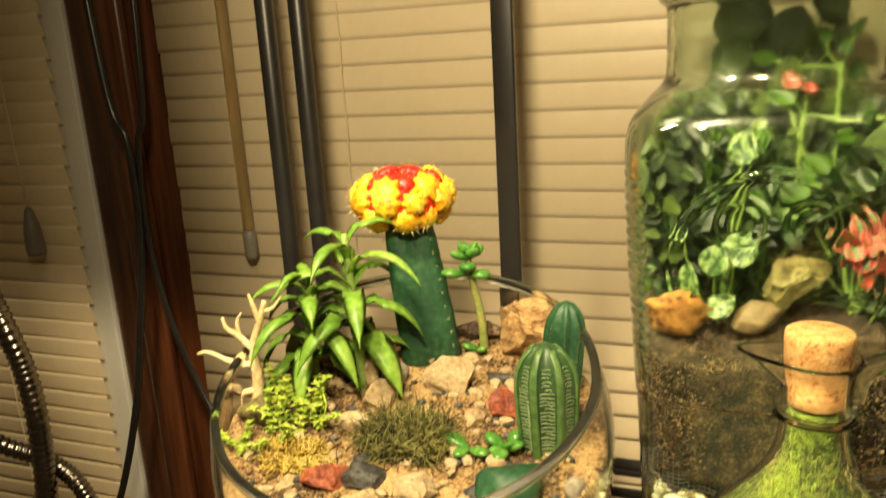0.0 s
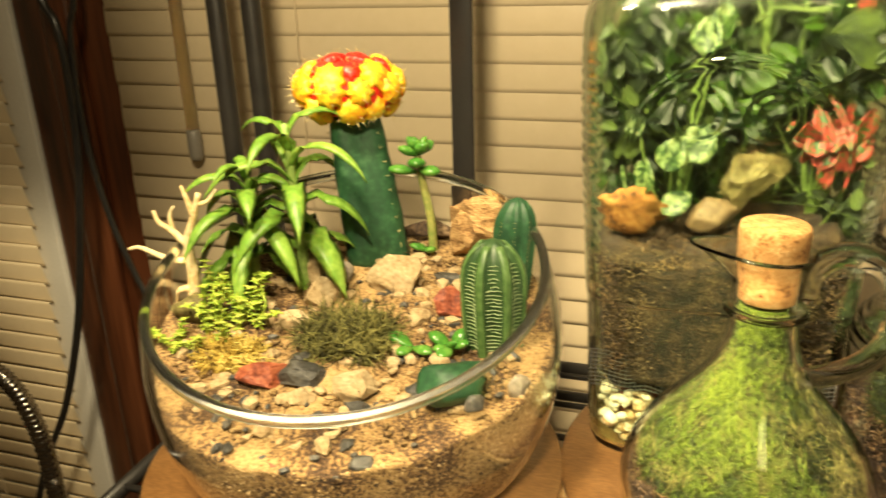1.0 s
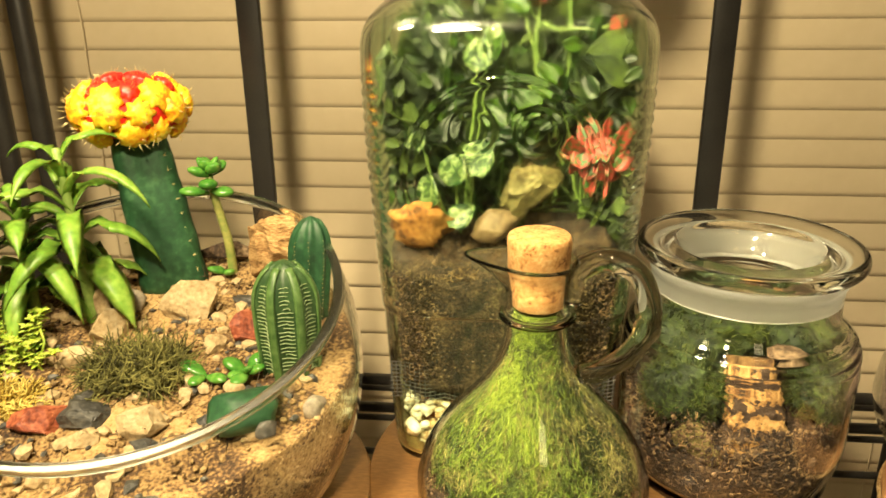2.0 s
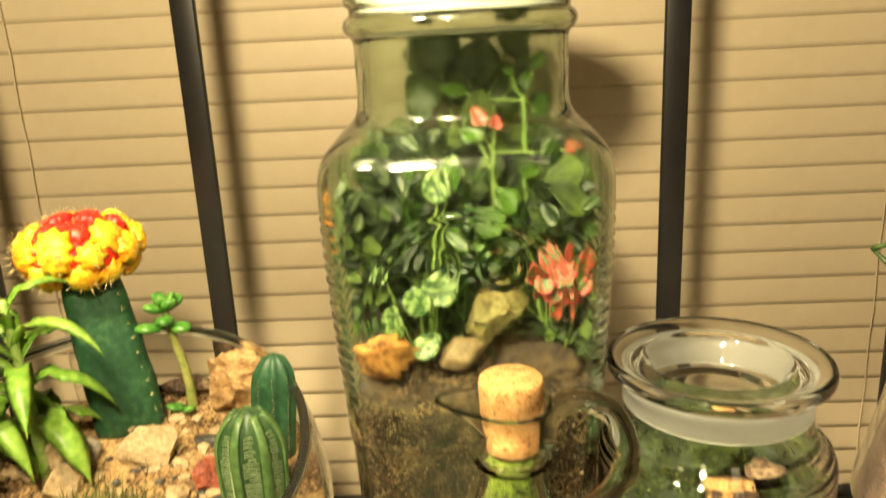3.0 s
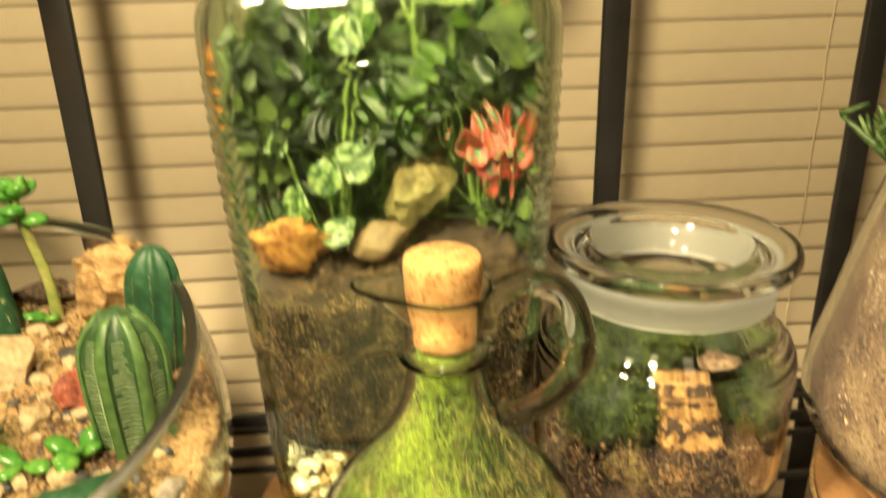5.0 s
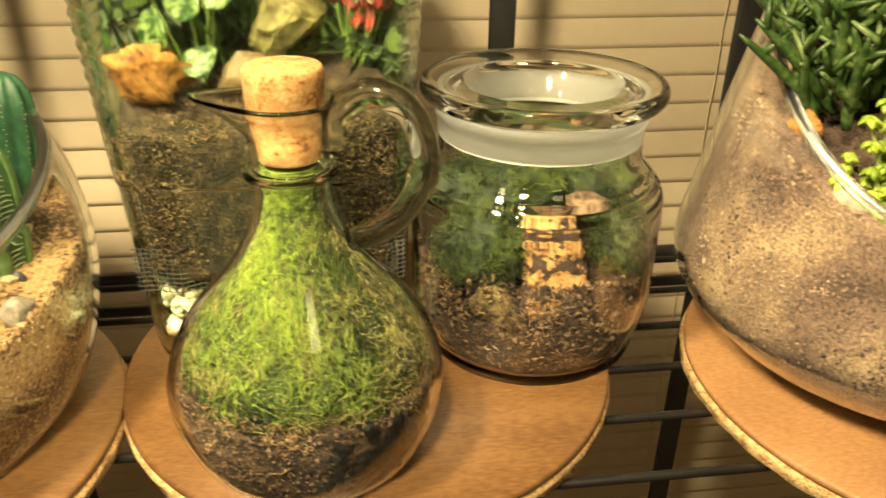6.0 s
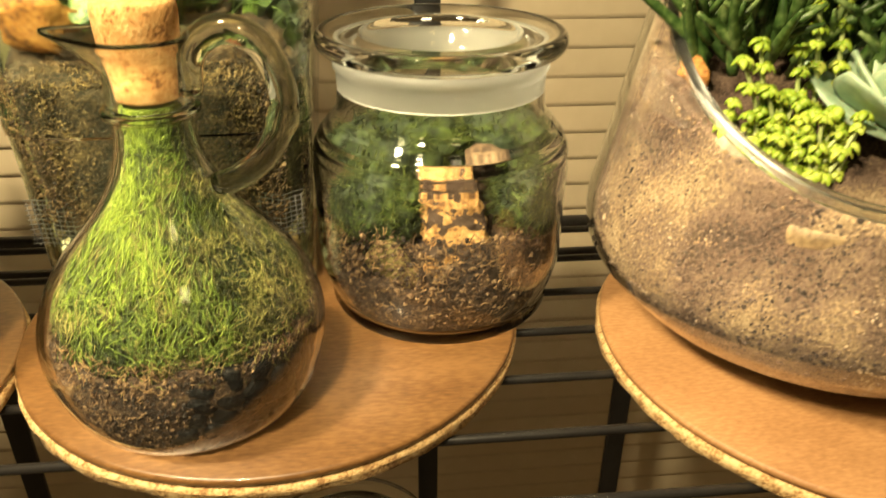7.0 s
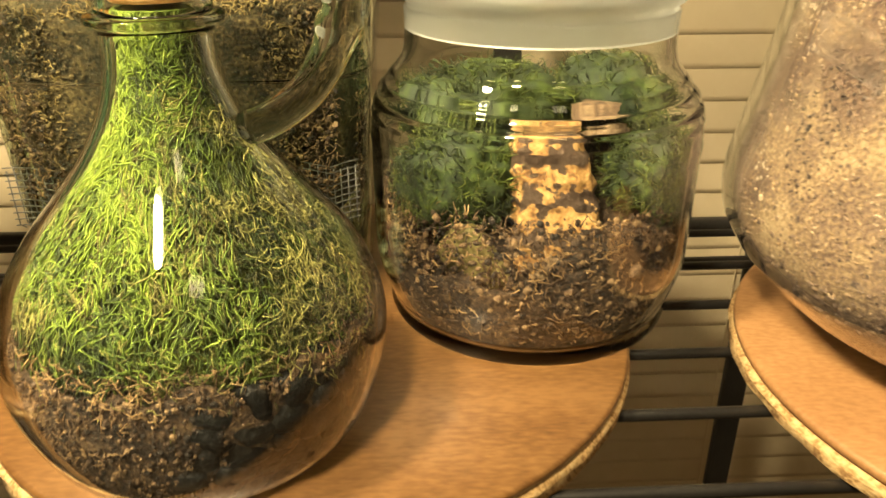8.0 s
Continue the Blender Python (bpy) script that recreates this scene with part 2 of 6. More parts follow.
GREYSTONE = surf("grey_river_pebble", [(0.3, (0.17, 0.145, 0.11)), (0.7, (0.30, 0.26, 0.20))], 60, 500, 0.55, 0.25)
# Darkened tan stone: the weaker light inside the jar is put into this colour.
DIMSTONE = surf("dimmed_tan_stone", [(0.3, (0.13, 0.085, 0.04)), (0.7, (0.26, 0.18, 0.09))], 60, 500, 0.6, 0.4)
OLIVESTONE = surf("olive_quartz", [(0.3, (0.065, 0.052, 0.012)), (0.5, (0.12, 0.10, 0.028)), (0.7, (0.20, 0.17, 0.06))], 70, 500, 0.7, 0.4)
AMBER = surf("orange_bark_shard", [(0.3, (0.09, 0.03, 0.006)), (0.5, (0.30, 0.12, 0.02)), (0.75, (0.42, 0.21, 0.05))], 70, 420, 0.75, 0.7, distance=0.0015)
BARKROCK = surf("buff_petrified_wood", [(0.25, (0.17, 0.085, 0.028)), (0.45, (0.38, 0.22, 0.085)), (0.7, (0.55, 0.36, 0.16))], 60, 420, 0.85, 0.9, stretch=(1, 1, 3.5), distance=0.002)
BARK_DARK = surf("dark_weathered_bark", [(0.3, (0.03, 0.018, 0.010)), (0.5, (0.09, 0.055, 0.030)), (0.75, (0.24, 0.17, 0.10))], 70, 420, 0.9, 0.9, distance=0.002)


def banded(name):
    """Pale bark crossed by dark weathered bands."""
    m = surf(name, [(0.3, (0.12, 0.055, 0.016)), (0.5, (0.31, 0.175, 0.055)), (0.75, (0.44, 0.28, 0.105))], 110, 520, 0.85, 0.9, distance=0.002)
    n, l = m.node_tree.nodes, m.node_tree.links
    tc, wv, mx, rp = n.new("ShaderNodeTexCoord"), n.new("ShaderNodeTexWave"), n.new("ShaderNodeMix"), n.new("ShaderNodeValToRGB")
    wv.bands_direction = "Z"
    wv.inputs["Scale"].default_value, wv.inputs["Distortion"].default_value = 26.0, 5.0
    wv.inputs["Detail"].default_value, wv.inputs["Detail Scale"].default_value = 4.0, 9.0
    l.new(tc.outputs["Object"], wv.inputs["Vector"])
    rp.color_ramp.elements[0].position, rp.color_ramp.elements[1].position = 0.40, 0.55
    l.new(wv.outputs["Fac"], rp.inputs[0])
    mx.data_type = "RGBA"
    mx.inputs[6].default_value = (0.045, 0.026, 0.015, 1)
    bsdf = n["Principled BSDF"]
    old = bsdf.inputs["Base Color"].links[0].from_socket
    l.new(rp.outputs[0], mx.inputs[0])
    l.new(old, mx.inputs[7])
    l.new(mx.outputs[2], bsdf.inputs["Base Color"])
    return m


BANDED = banded("banded_bark")
GRAVEL = surf("white_gravel", [(0.3, (0.38, 0.24, 0.11)), (0.5, (0.68, 0.56, 0.36)), (0.7, (0.82, 0.76, 0.62))], 50, 400, 0.7, 0.3, island=0.7)
MESH_GREY = surf("grey_fibreglass_screen", [(0.3, (0.05, 0.05, 0.048)), (0.7, (0.11, 0.11, 0.105))], 60, 500, 0.6, 0.1)
VARIEGATE = surf("silver_veined_leaf", [(0.40, (0.00864, 0.036, 0.00432)), (0.49, (0.0252, 0.072, 0.00864)), (0.56, (0.1152, 0.1728, 0.0504)), (0.80, (0.216, 0.2736, 0.108))], 260, 700, 0.45, 0.2, sss=0.05)
PINKLEAF = surf("pink_veined_leaf", [(0.36, (0.015, 0.085, 0.010)), (0.45, (0.05, 0.09, 0.014)), (0.50, (0.24, 0.022, 0.016)), (0.8, (0.36, 0.055, 0.036))], 260, 700, 0.5, 0.2, sss=0.05)
TERRALEAF = surf("bright_terrarium_leaf", [(0.25, (0.00324, 0.0156, 0.00194)), (0.5, (0.0117, 0.0356, 0.00259)), (0.8, (0.0421, 0.094, 0.00518))], 50, 300, 0.4, 0.1, sss=0.1, island=0.6)
OLIVELEAF = surf("olive_terrarium_leaf", [(0.25, (0.00525, 0.015, 0.00225)), (0.5, (0.0165, 0.03525, 0.00525)), (0.8, (0.04875, 0.07875, 0.0135))], 50, 300, 0.45, 0.1, island=0.5)
SUCC = surf("finger_succulent_skin", [(0.3, (0.024, 0.058, 0.010)), (0.5, (0.062, 0.115, 0.026)), (0.72, (0.15, 0.21, 0.07))], 50, 420, 0.45, 0.15, island=0.4)
ROSETTE = surf("glaucous_rosette_leaf", [(0.3, (0.20, 0.30, 0.19)), (0.5, (0.32, 0.43, 0.29)), (0.72, (0.45, 0.52, 0.33))], 30, 300, 0.5, 0.06, sss=0.1, contrast=1.0)


# ---------------------------------------------------------------- mesh helpers
def origin(ob):
    return ob.location.copy() if ob.parent is None else origin(ob.parent)


def part(name, bm, material, parent=None, label="", smooth=True, shadow=True):
    """Link a bmesh, built at its place in the world, as one mesh under its thing."""
    me = bpy.data.meshes.new(name)
    bmesh.ops.recalc_face_normals(bm, faces=bm.faces)
    if parent is not None:
        bmesh.ops.translate(bm, verts=bm.verts, vec=-origin(parent))
    bm.to_mesh(me)
    bm.free()
    me.materials.append(material)
    if smooth:
        me.polygons.foreach_set("use_smooth", [True] * len(me.polygons))
    ob = new(name, me)
    ob.parent = parent
    ob.visible_shadow = shadow
    if label:
        ob["label"] = label
    return ob


def thing(name, at, label, category, group="", kind=""):
    ob = new(name)
    ob.location = at
    ob.empty_display_size = 0.01
    return tagged(ob, label, category, group, kind)


def single(name, bm, material, label, category, group="", kind="", smooth=True, shadow=True):
    return tagged(part(name, bm, material, None, "", smooth, shadow), label, category, group, kind)


def box(bm, lo, hi, bevel=0.0):
    r = bmesh.ops.create_cube(bm, size=1)
    c, s = [(a + b) / 2 for a, b in zip(lo, hi)], [b - a for a, b in zip(lo, hi)]
    for v in r["verts"]:
        v.co = Vector(c) + Vector([v.co[i] * s[i] for i in range(3)])
    if bevel:
        edges = {e for v in r["verts"] for e in v.link_edges}
        bmesh.ops.bevel(bm, geom=list(edges), offset=bevel, segments=2, affect="EDGES", profile=0.5)
    return bm


def rings(bm, rows, cap_start=True, cap_end=True):
    """Skin a list of vertex rings of equal count."""
    vs = [[bm.verts.new(p) for p in row] for row in rows]
    n = len(vs[0])
    for a, b in zip(vs, vs[1:]):
        for i in range(n):
            bm.faces.new((a[i], a[(i + 1) % n], b[(i + 1) % n], b[i]))
    if cap_start:
        bm.faces.new(vs[0])
    if cap_end:
        bm.faces.new(vs[-1])
    return bm


def lathe(bm, cx, cy, profile, segs=64, shape=None, cap_start=True, cap_end=True):
    rows = []
    for r, z in profile:
        row = []
        for i in range(segs):
            a = 2 * math.pi * i / segs
            p = Vector((cx + r * math.cos(a), cy + r * math.sin(a), z))
            row.append(shape(p, a) if shape else p)
        rows.append(row)
    return rings(bm, rows, cap_start, cap_end)


def smooth_path(pts, steps=6):
    """Catmull-Rom through the points."""
    pts = [Vector(p) for p in pts]
    ext = [2 * pts[0] - pts[1], *pts, 2 * pts[-1] - pts[-2]]
    out = []
    for a, b, c, d in zip(ext, ext[1:], ext[2:], ext[3:]):
        for k in range(steps):
            t = k / steps
            out.append(0.5 * (2 * b + (c - a) * t + (2 * a - 5 * b + 4 * c - d) * t * t + (3 * b - a - 3 * c + d) * t ** 3))
    out.append(pts[-1])
    return out


def sweep(bm, pts, half_w, half_t=None, side=None, segs=6):
    """A tapered tube along pts; half_w and half_t are numbers or functions of 0..1. side: the direction of the width."""
    pts = [Vector(p) for p in pts]
    rows, last = [], None
    for i, p in enumerate(pts):
        d = (pts[min(i + 1, len(pts) - 1)] - pts[max(i - 1, 0)])
        d = d.normalized() if d.length > 1e-9 else Vector((0, 0, 1))
        s = Vector(side) if side is not None else (last if last is not None else d.orthogonal())
        s = s - s.dot(d) * d
        s = s.normalized() if s.length > 1e-6 else d.orthogonal().normalized()
        last = s
        u = d.cross(s)
        t = i / max(1, len(pts) - 1)
        w = half_w(t) if callable(half_w) else half_w
        h = w if half_t is None else (half_t(t) if callable(half_t) else half_t)
        rows.append([p + s * (w * math.cos(a)) + u * (h * math.sin(a)) for a in (2 * math.pi * k / segs for k in range(segs))])
    return rings(bm, rows)


def rock(bm, c, r, seed, rough=0.25, turn=0.0, flat=0.0, sub=3, cuts=13):
    """A stone: a sphere cut by random planes and roughened."""
    rnd = random.Random(seed)
    res = bmesh.ops.create_icosphere(bm, subdivisions=sub, radius=1)
    planes = []
    for _ in range(cuts):
        d = Vector((rnd.gauss(0, 1), rnd.gauss(0, 1), rnd.gauss(0, 1))).normalized()
        planes.append((d, rnd.uniform(0.55, 0.86)))
    rot = Matrix.Rotation(turn, 3, "Z") @ Matrix.Rotation(flat, 3, "X")
    off = Vector((seed * 3.1, seed * 1.7, seed))
    for v in res["verts"]:
        p = v.co.copy()
        for d, k in planes:
            e = p.dot(d)
            if e > k:
                p -= d * (e - k) * 0.97
        p *= 1 + rough * 0.5 * noise.noise(v.co * 1.7 + off) + rough * 0.16 * noise.noise(v.co * 6 + off)
        v.co = rot @ Vector((p.x * r[0], p.y * r[1], p.z * r[2])) + Vector(c)
    return bm


def leaf(bm, base, way, length, width, droop=0.4, thick=0.0012, side=None, steps=7, tip=0.75, segs=6, cup=1.0):
    """A solid leaf that leaves base along way and bends downward by droop."""
    way = Vector(way).normalized()
    pts, p, d = [], Vector(base), way.copy()
    for i in range(steps + 1):
        pts.append(p.copy())
        p = p + d * (length / steps)
        d = (d + Vector((0, 0, -1)) * (droop / steps * 1.6)).normalized()
    flat = Vector((-way.y, way.x, 0)) if side is None else Vector(side)
    if flat.length < 1e-4:
        flat = Vector((1, 0, 0))
    shape = lambda t: max(0.06, (math.sin(math.pi * min(1, (t * 0.82 + 0.18) ** tip)) ** 0.8)) * width / 2  # noqa: E731
    return sweep(bm, pts, shape, lambda t: thick * max(0.35, 1 - t * 0.7) * cup, flat, segs)


def strands(bm, count, place, length, radius, seed, curl=0.8, lift=0.3, keep=None):
    """Loose curled fibres that start at place(rnd) -> (point, outward)."""
    rnd = random.Random(seed)
    for _ in range(count):
        p, n = place(rnd)
        d = (Vector(n) * lift + Vector((rnd.gauss(0, 1), rnd.gauss(0, 1), rnd.gauss(0, 1))) * 0.6).normalized()
        pts = [Vector(p)]
        ln = length * rnd.uniform(0.5, 1.4)
        for _ in range(4):
            pts.append(pts[-1] + d * ln / 4)
            d = (d + Vector((rnd.gauss(0, 1), rnd.gauss(0, 1), rnd.gauss(0, 1))) * curl * 0.5).normalized()
        if keep:
            pts = [keep(q) for q in pts]
        sweep(bm, pts, lambda t: radius * (1.1 - 0.7 * t), segs=3)
    return bm


def grit(name, count, place, lo, hi, mat, label, category, seed):
    """Many small angular grains, each a squashed icosahedron, joined as one bed; place(rnd, size) -> centre."""
    rnd, rng = random.Random(seed), np.random.default_rng(seed)
    g = (1 + 5 ** 0.5) / 2
    unit = np.array([p for a in (-1, 1) for b in (-g, g) for p in ((0, a, b), (a, b, 0), (b, 0, a))]) / math.hypot(1, g)
    tris = [(i, j, k) for i, j, k in itertools.combinations(range(12), 3) if max(np.linalg.norm(unit[i] - unit[j]), np.linalg.norm(unit[j] - unit[k]), np.linalg.norm(unit[i] - unit[k])) < 1.1]
    tris = [t if np.dot(np.cross(unit[t[1]] - unit[t[0]], unit[t[2]] - unit[t[0]]), unit[t[0]]) > 0 else t[::-1] for t in tris]
    verts, faces = [], []
    for n in range(count):
        size = lo + (hi - lo) * rnd.random() ** 2.5
        turn = np.linalg.qr(rng.normal(size=(3, 3)))[0]
        if np.linalg.det(turn) < 0:
            turn[:, 0] = -turn[:, 0]
        shape = unit * rng.uniform(0.75, 1.2, size=(12, 1)) * np.array((1.0, rnd.uniform(0.55, 1), rnd.uniform(0.45, 0.9))) * size
        verts.append(shape @ turn.T + np.array(place(rnd, size)))
        faces += [(a + 12 * n, b + 12 * n, c + 12 * n) for a, b, c in tris]
    me = bpy.data.meshes.new(name)
    me.from_pydata(np.concatenate(verts).tolist(), [], faces)
    me.materials.append(mat)
    return tagged(new(name, me), label, category, kind="stuff")


# ---------------------------------------------------------------- room
BLIND_Y, PITCH = 0.660, 0.0213


def room():
    w, lo, hi, back, front, top = 0.1, -1.7, 1.7, 0.80, -2.2, 2.4
    for name, a, b, m in (
        ("wall_south", (lo - w, front - w, 0), (hi + w, front, top), WALL),
        ("wall_west", (lo - w, front, 0), (lo, back, top), WALL),
        ("wall_east", (hi, front, 0), (hi + w, back, top), WALL),
        ("floor", (lo - w, front - w, -w), (hi + w, back + w, 0), CARPET),
        ("ceiling", (lo - w, front - w, top), (hi + w, back + w, top + w), CEIL),
    ):
        tagged(part(name, box(bmesh.new(), a, b), m, smooth=False), kind="structure")
    # the window wall stands round two openings
    bm = bmesh.new()
    for a, b in (
        ((lo - w, back, 0), (-1.35, back + w, top)), ((0.80, back, 0), (hi + w, back + w, top)),
        ((-1.35, back, 0), (0.80, back + w, 0.25)), ((-1.35, back, 2.05), (0.80, back + w, top)),
        ((-0.575, back, 0.25), (-0.49, back + w, 2.05)),
    ):
        box(bm, a, b)
    tagged(part("wall_north", bm, WALL, smooth=False), kind="structure")
    # mullion casing between the two windows and its white jamb
    casing = thing("trim", (-0.53, 0.70, 0.0), "dark mahogany window casing between two blinds", "casing", kind="structure")
    part("mullion", box(bmesh.new(), (-0.592, 0.668, 0.0), (-0.468, 0.80, 2.15), 0.006), MAHOGANY, casing)
    part("moulding", box(bmesh.new(), (-0.548, 0.655, 0.0), (-0.515, 0.668, 2.15), 0.005), MAHOGANY, casing)
    part("jamb_strip", box(bmesh.new(), (-0.632, 0.6665, 0.0), (-0.5925, 0.70, 2.15), 0.002), WHITE, casing, "white painted jamb strip")
    night = glass("window_pane_glass", (0.05, 0.05, 0.055))
    for k, (x0, x1) in enumerate(((-0.49, 0.80), (-1.35, -0.622)), 1):
        win = thing("window_%d" % k, (x0, 0.84, 0.25), "dark night window behind closed blinds", "window", kind="structure")
        bm = bmesh.new()
        for a, b in (((x0, 0.82, 0.25), (x1, 0.86, 0.30)), ((x0, 0.82, 2.0), (x1, 0.86, 2.05)), ((x0, 0.82, 0.30), (x0 + 0.05, 0.86, 2.0)), ((x1 - 0.05, 0.82, 0.30), (x1, 0.86, 2.0))):
            box(bm, a, b)
        part("window_frame", bm, WHITE, win, smooth=False)
        part("pane", box(bmesh.new(), (x0 + 0.05, 0.838, 0.30), (x1 - 0.05, 0.842, 2.0)), night, win, smooth=False)


def slat_mesh(x0, x1, seed):
    """One crowned slat, nearly closed, about its own axis."""
    bm = bmesh.new()
    rows, n, half, tilt = [], 7, 0.0127, radians(88)
    for x in np.linspace(x0, x1, 9):
        row = []
        for sgn in (1, -1):
            for k in range(n):
                u = (-1 + 2 * k / (n - 1)) * sgn
                crown = 0.0008 * (1 - u * u) + (0.00025 if sgn > 0 else -0.00025)
                sag = 0.0004 * noise.noise(Vector((x * 4, seed, 0)))
                c, s = u * half, crown
                row.append(Vector((x, c * math.cos(tilt) - s * math.sin(tilt), c * math.sin(tilt) * -1 * -1 + s * math.cos(tilt) + sag)))
        rows.append(row)
    return rings(bm, rows)


def blind(x0, x1, label, opened=0.0):
    top = thing("window_blind", ((x0 + x1) / 2, BLIND_Y, 0.26), label, "blind", "closed window blinds")
    variants = []
    for k in range(4):
        ob = part("slat", slat_mesh(x0 - top.location.x, x1 - top.location.x, k * 2.3), SLAT, None)
        ob.parent = top
        variants.append(ob)
    rnd = random.Random(int(abs(x0) * 100))
    count = 82
    for k in range(count):
        if k < 4:
            ob = variants[k]
        else:
            ob = new("slat", variants[k % 4].data)
            ob.parent = top
        ob.location = (rnd.uniform(-0.0012, 0.0012), 0, 0.006 + k * PITCH)
        ob.rotation_euler = (radians(opened + rnd.uniform(-1.2, 1.2)), 0, 0)
    part("headrail", box(bmesh.new(), (x0, BLIND_Y - 0.02, 2.02), (x1, BLIND_Y + 0.02, 2.05), 0.002), SLAT, top)
    for x in ((x0 + 0.19, x1 - 0.46, x1 - 0.17) if x1 > 0 else (x1 - 0.13, x0 + 0.2)):
        for dy in (-0.0075,):
            pts = [(x + 0.0006 * math.sin(k * 1.9), BLIND_Y + dy, 0.27 + k * PITCH) for k in range(0, 83)]
            part("ladder_cord", sweep(bmesh.new(), pts, 0.0006, segs=5), SLAT, top)
    return top


room()
blind(-0.478, 0.80, "closed cream vinyl mini blind over dark window")
blind(-1.33, -0.613, "closed cream vinyl mini blind beside mahogany casing", 16.0)
# tilt wand and the cord tassel
wand = thing("tilt_wand", (-0.392, 0.645, 0.88), "smoky clear plastic tilt wand on blind", "blind wand")
part("rod", sweep(bmesh.new(), [(-0.396, 0.645, 1.98), (-0.394, 0.645, 0.90)], 0.0052, segs=6), glass("smoky_plastic", (0.86, 0.80, 0.66), 0.45, 1.2), wand)
part("tip", lathe(bmesh.new(), -0.394, 0.645, [(0.004, 0.872), (0.0062, 0.876), (0.0062, 0.898), (0.0045, 0.9005)], 12), GREY, wand)
tass = thing("cord_tassel", (-0.655, 0.640, 0.90), "grey plastic tassel on pull cord", "cord pull")
part("cord", sweep(bmesh.new(), smooth_path([(-0.668, 0.645, 1.98), (-0.664, 0.642, 1.3), (-0.655, 0.640, 0.915)]), 0.0011, segs=5), SLAT, tass)
part("tassel", lathe(bmesh.new(), -0.654, 0.640, [(0.008, 0.868), (0.0095, 0.874), (0.0085, 0.895), (0.004, 0.916), (0.002, 0.919)], 14), GREY, tass)


# ---------------------------------------------------------------- wire rack
def rack():
    top = thing("wire_rack", (0.05, 0.40, 0.0), "black powder-coated steel wire shelving rack", "rack")
    zt = 0.7905
    r = 0.0019
    for lvl in (0.0, -0.36):
        for k in range(8):
            y = 0.2635 + k * 0.033
            part("shelf_wire", sweep(bmesh.new(), [(-0.236, y, zt - r + lvl), (0.56, y, zt - r + lvl)], r, segs=8), BLACK, top)
        for y, z, rr in ((0.507, zt - 0.0035, 0.0042), (0.5075, zt - 0.024, 0.0034), (0.236, zt - 0.0035, 0.0042), (0.2355, zt - 0.024, 0.0034)):
            part("edge_rail", sweep(bmesh.new(), [(-0.238, y, z + lvl), (0.565, y, z + lvl)], rr, segs=10), BLACK, top)
        for x in (-0.238, 0.565):
            part("side_rail", sweep(bmesh.new(), [(x, 0.236, zt - 0.0035 + lvl), (x, 0.507, zt - 0.0035 + lvl)], 0.0042, segs=10), BLACK, top)
    for x in (-0.111, 0.152, 0.286):
        part("back_upright", box(bmesh.new(), (x - 0.0068, 0.519, 0.0), (x + 0.0068, 0.5235, 1.9), 0.0012), BLACK, top)
    for x in (-0.277, -0.2515, 0.555):
        part("post", sweep(bmesh.new(), [(x, 0.526, 0.0), (x, 0.526, 1.9)], 0.0066, segs=14), BLACK, top)
    for x in (-0.238, 0.565):
        part("post", sweep(bmesh.new(), [(x, 0.236, 0.0), (x, 0.236, 0.787)], 0.0066, segs=14), BLACK, top)
    return top


rack()


# ---------------------------------------------------------------- boards under the vessels
def board(cx, cy, r, mat, label, seed):
    top = thing("round_board", (cx, cy, 0.7905), label, "trivet", "round boards under the jars")
    part("top_layer", lathe(bmesh.new(), cx, cy, [(r - 0.002, 0.7965), (r, 0.7972), (r, 0.7992), (r - 0.0012, 0.8)], 96), mat, top)

    def ragged(p, a):
        k = 1 + 0.010 * noise.noise(Vector((math.cos(a) * 9, math.sin(a) * 9, p.z * 500 + seed)))
        return Vector((cx + (p.x - cx) * k, cy + (p.y - cy) * k, p.z))
    part("cork_layer", lathe(bmesh.new(), cx, cy, [(r - 0.001, 0.7905), (r + 0.0008, 0.7915), (r + 0.0004, 0.7935), (r + 0.001, 0.795), (r - 0.001, 0.7965)], 140, ragged), CORK_EDGE, top, "crumbly raw cork edge")


board(0.0761, 0.4092, 0.1043, BOARD, "round brown varnished board with cork backing", 1)
board(0.3179, 0.3686, 0.104, BOARD_PALE, "round pale tan board with cork backing", 2)
board(-0.127, 0.372, 0.1035, BOARD, "round brown board under the glass bowl", 3)


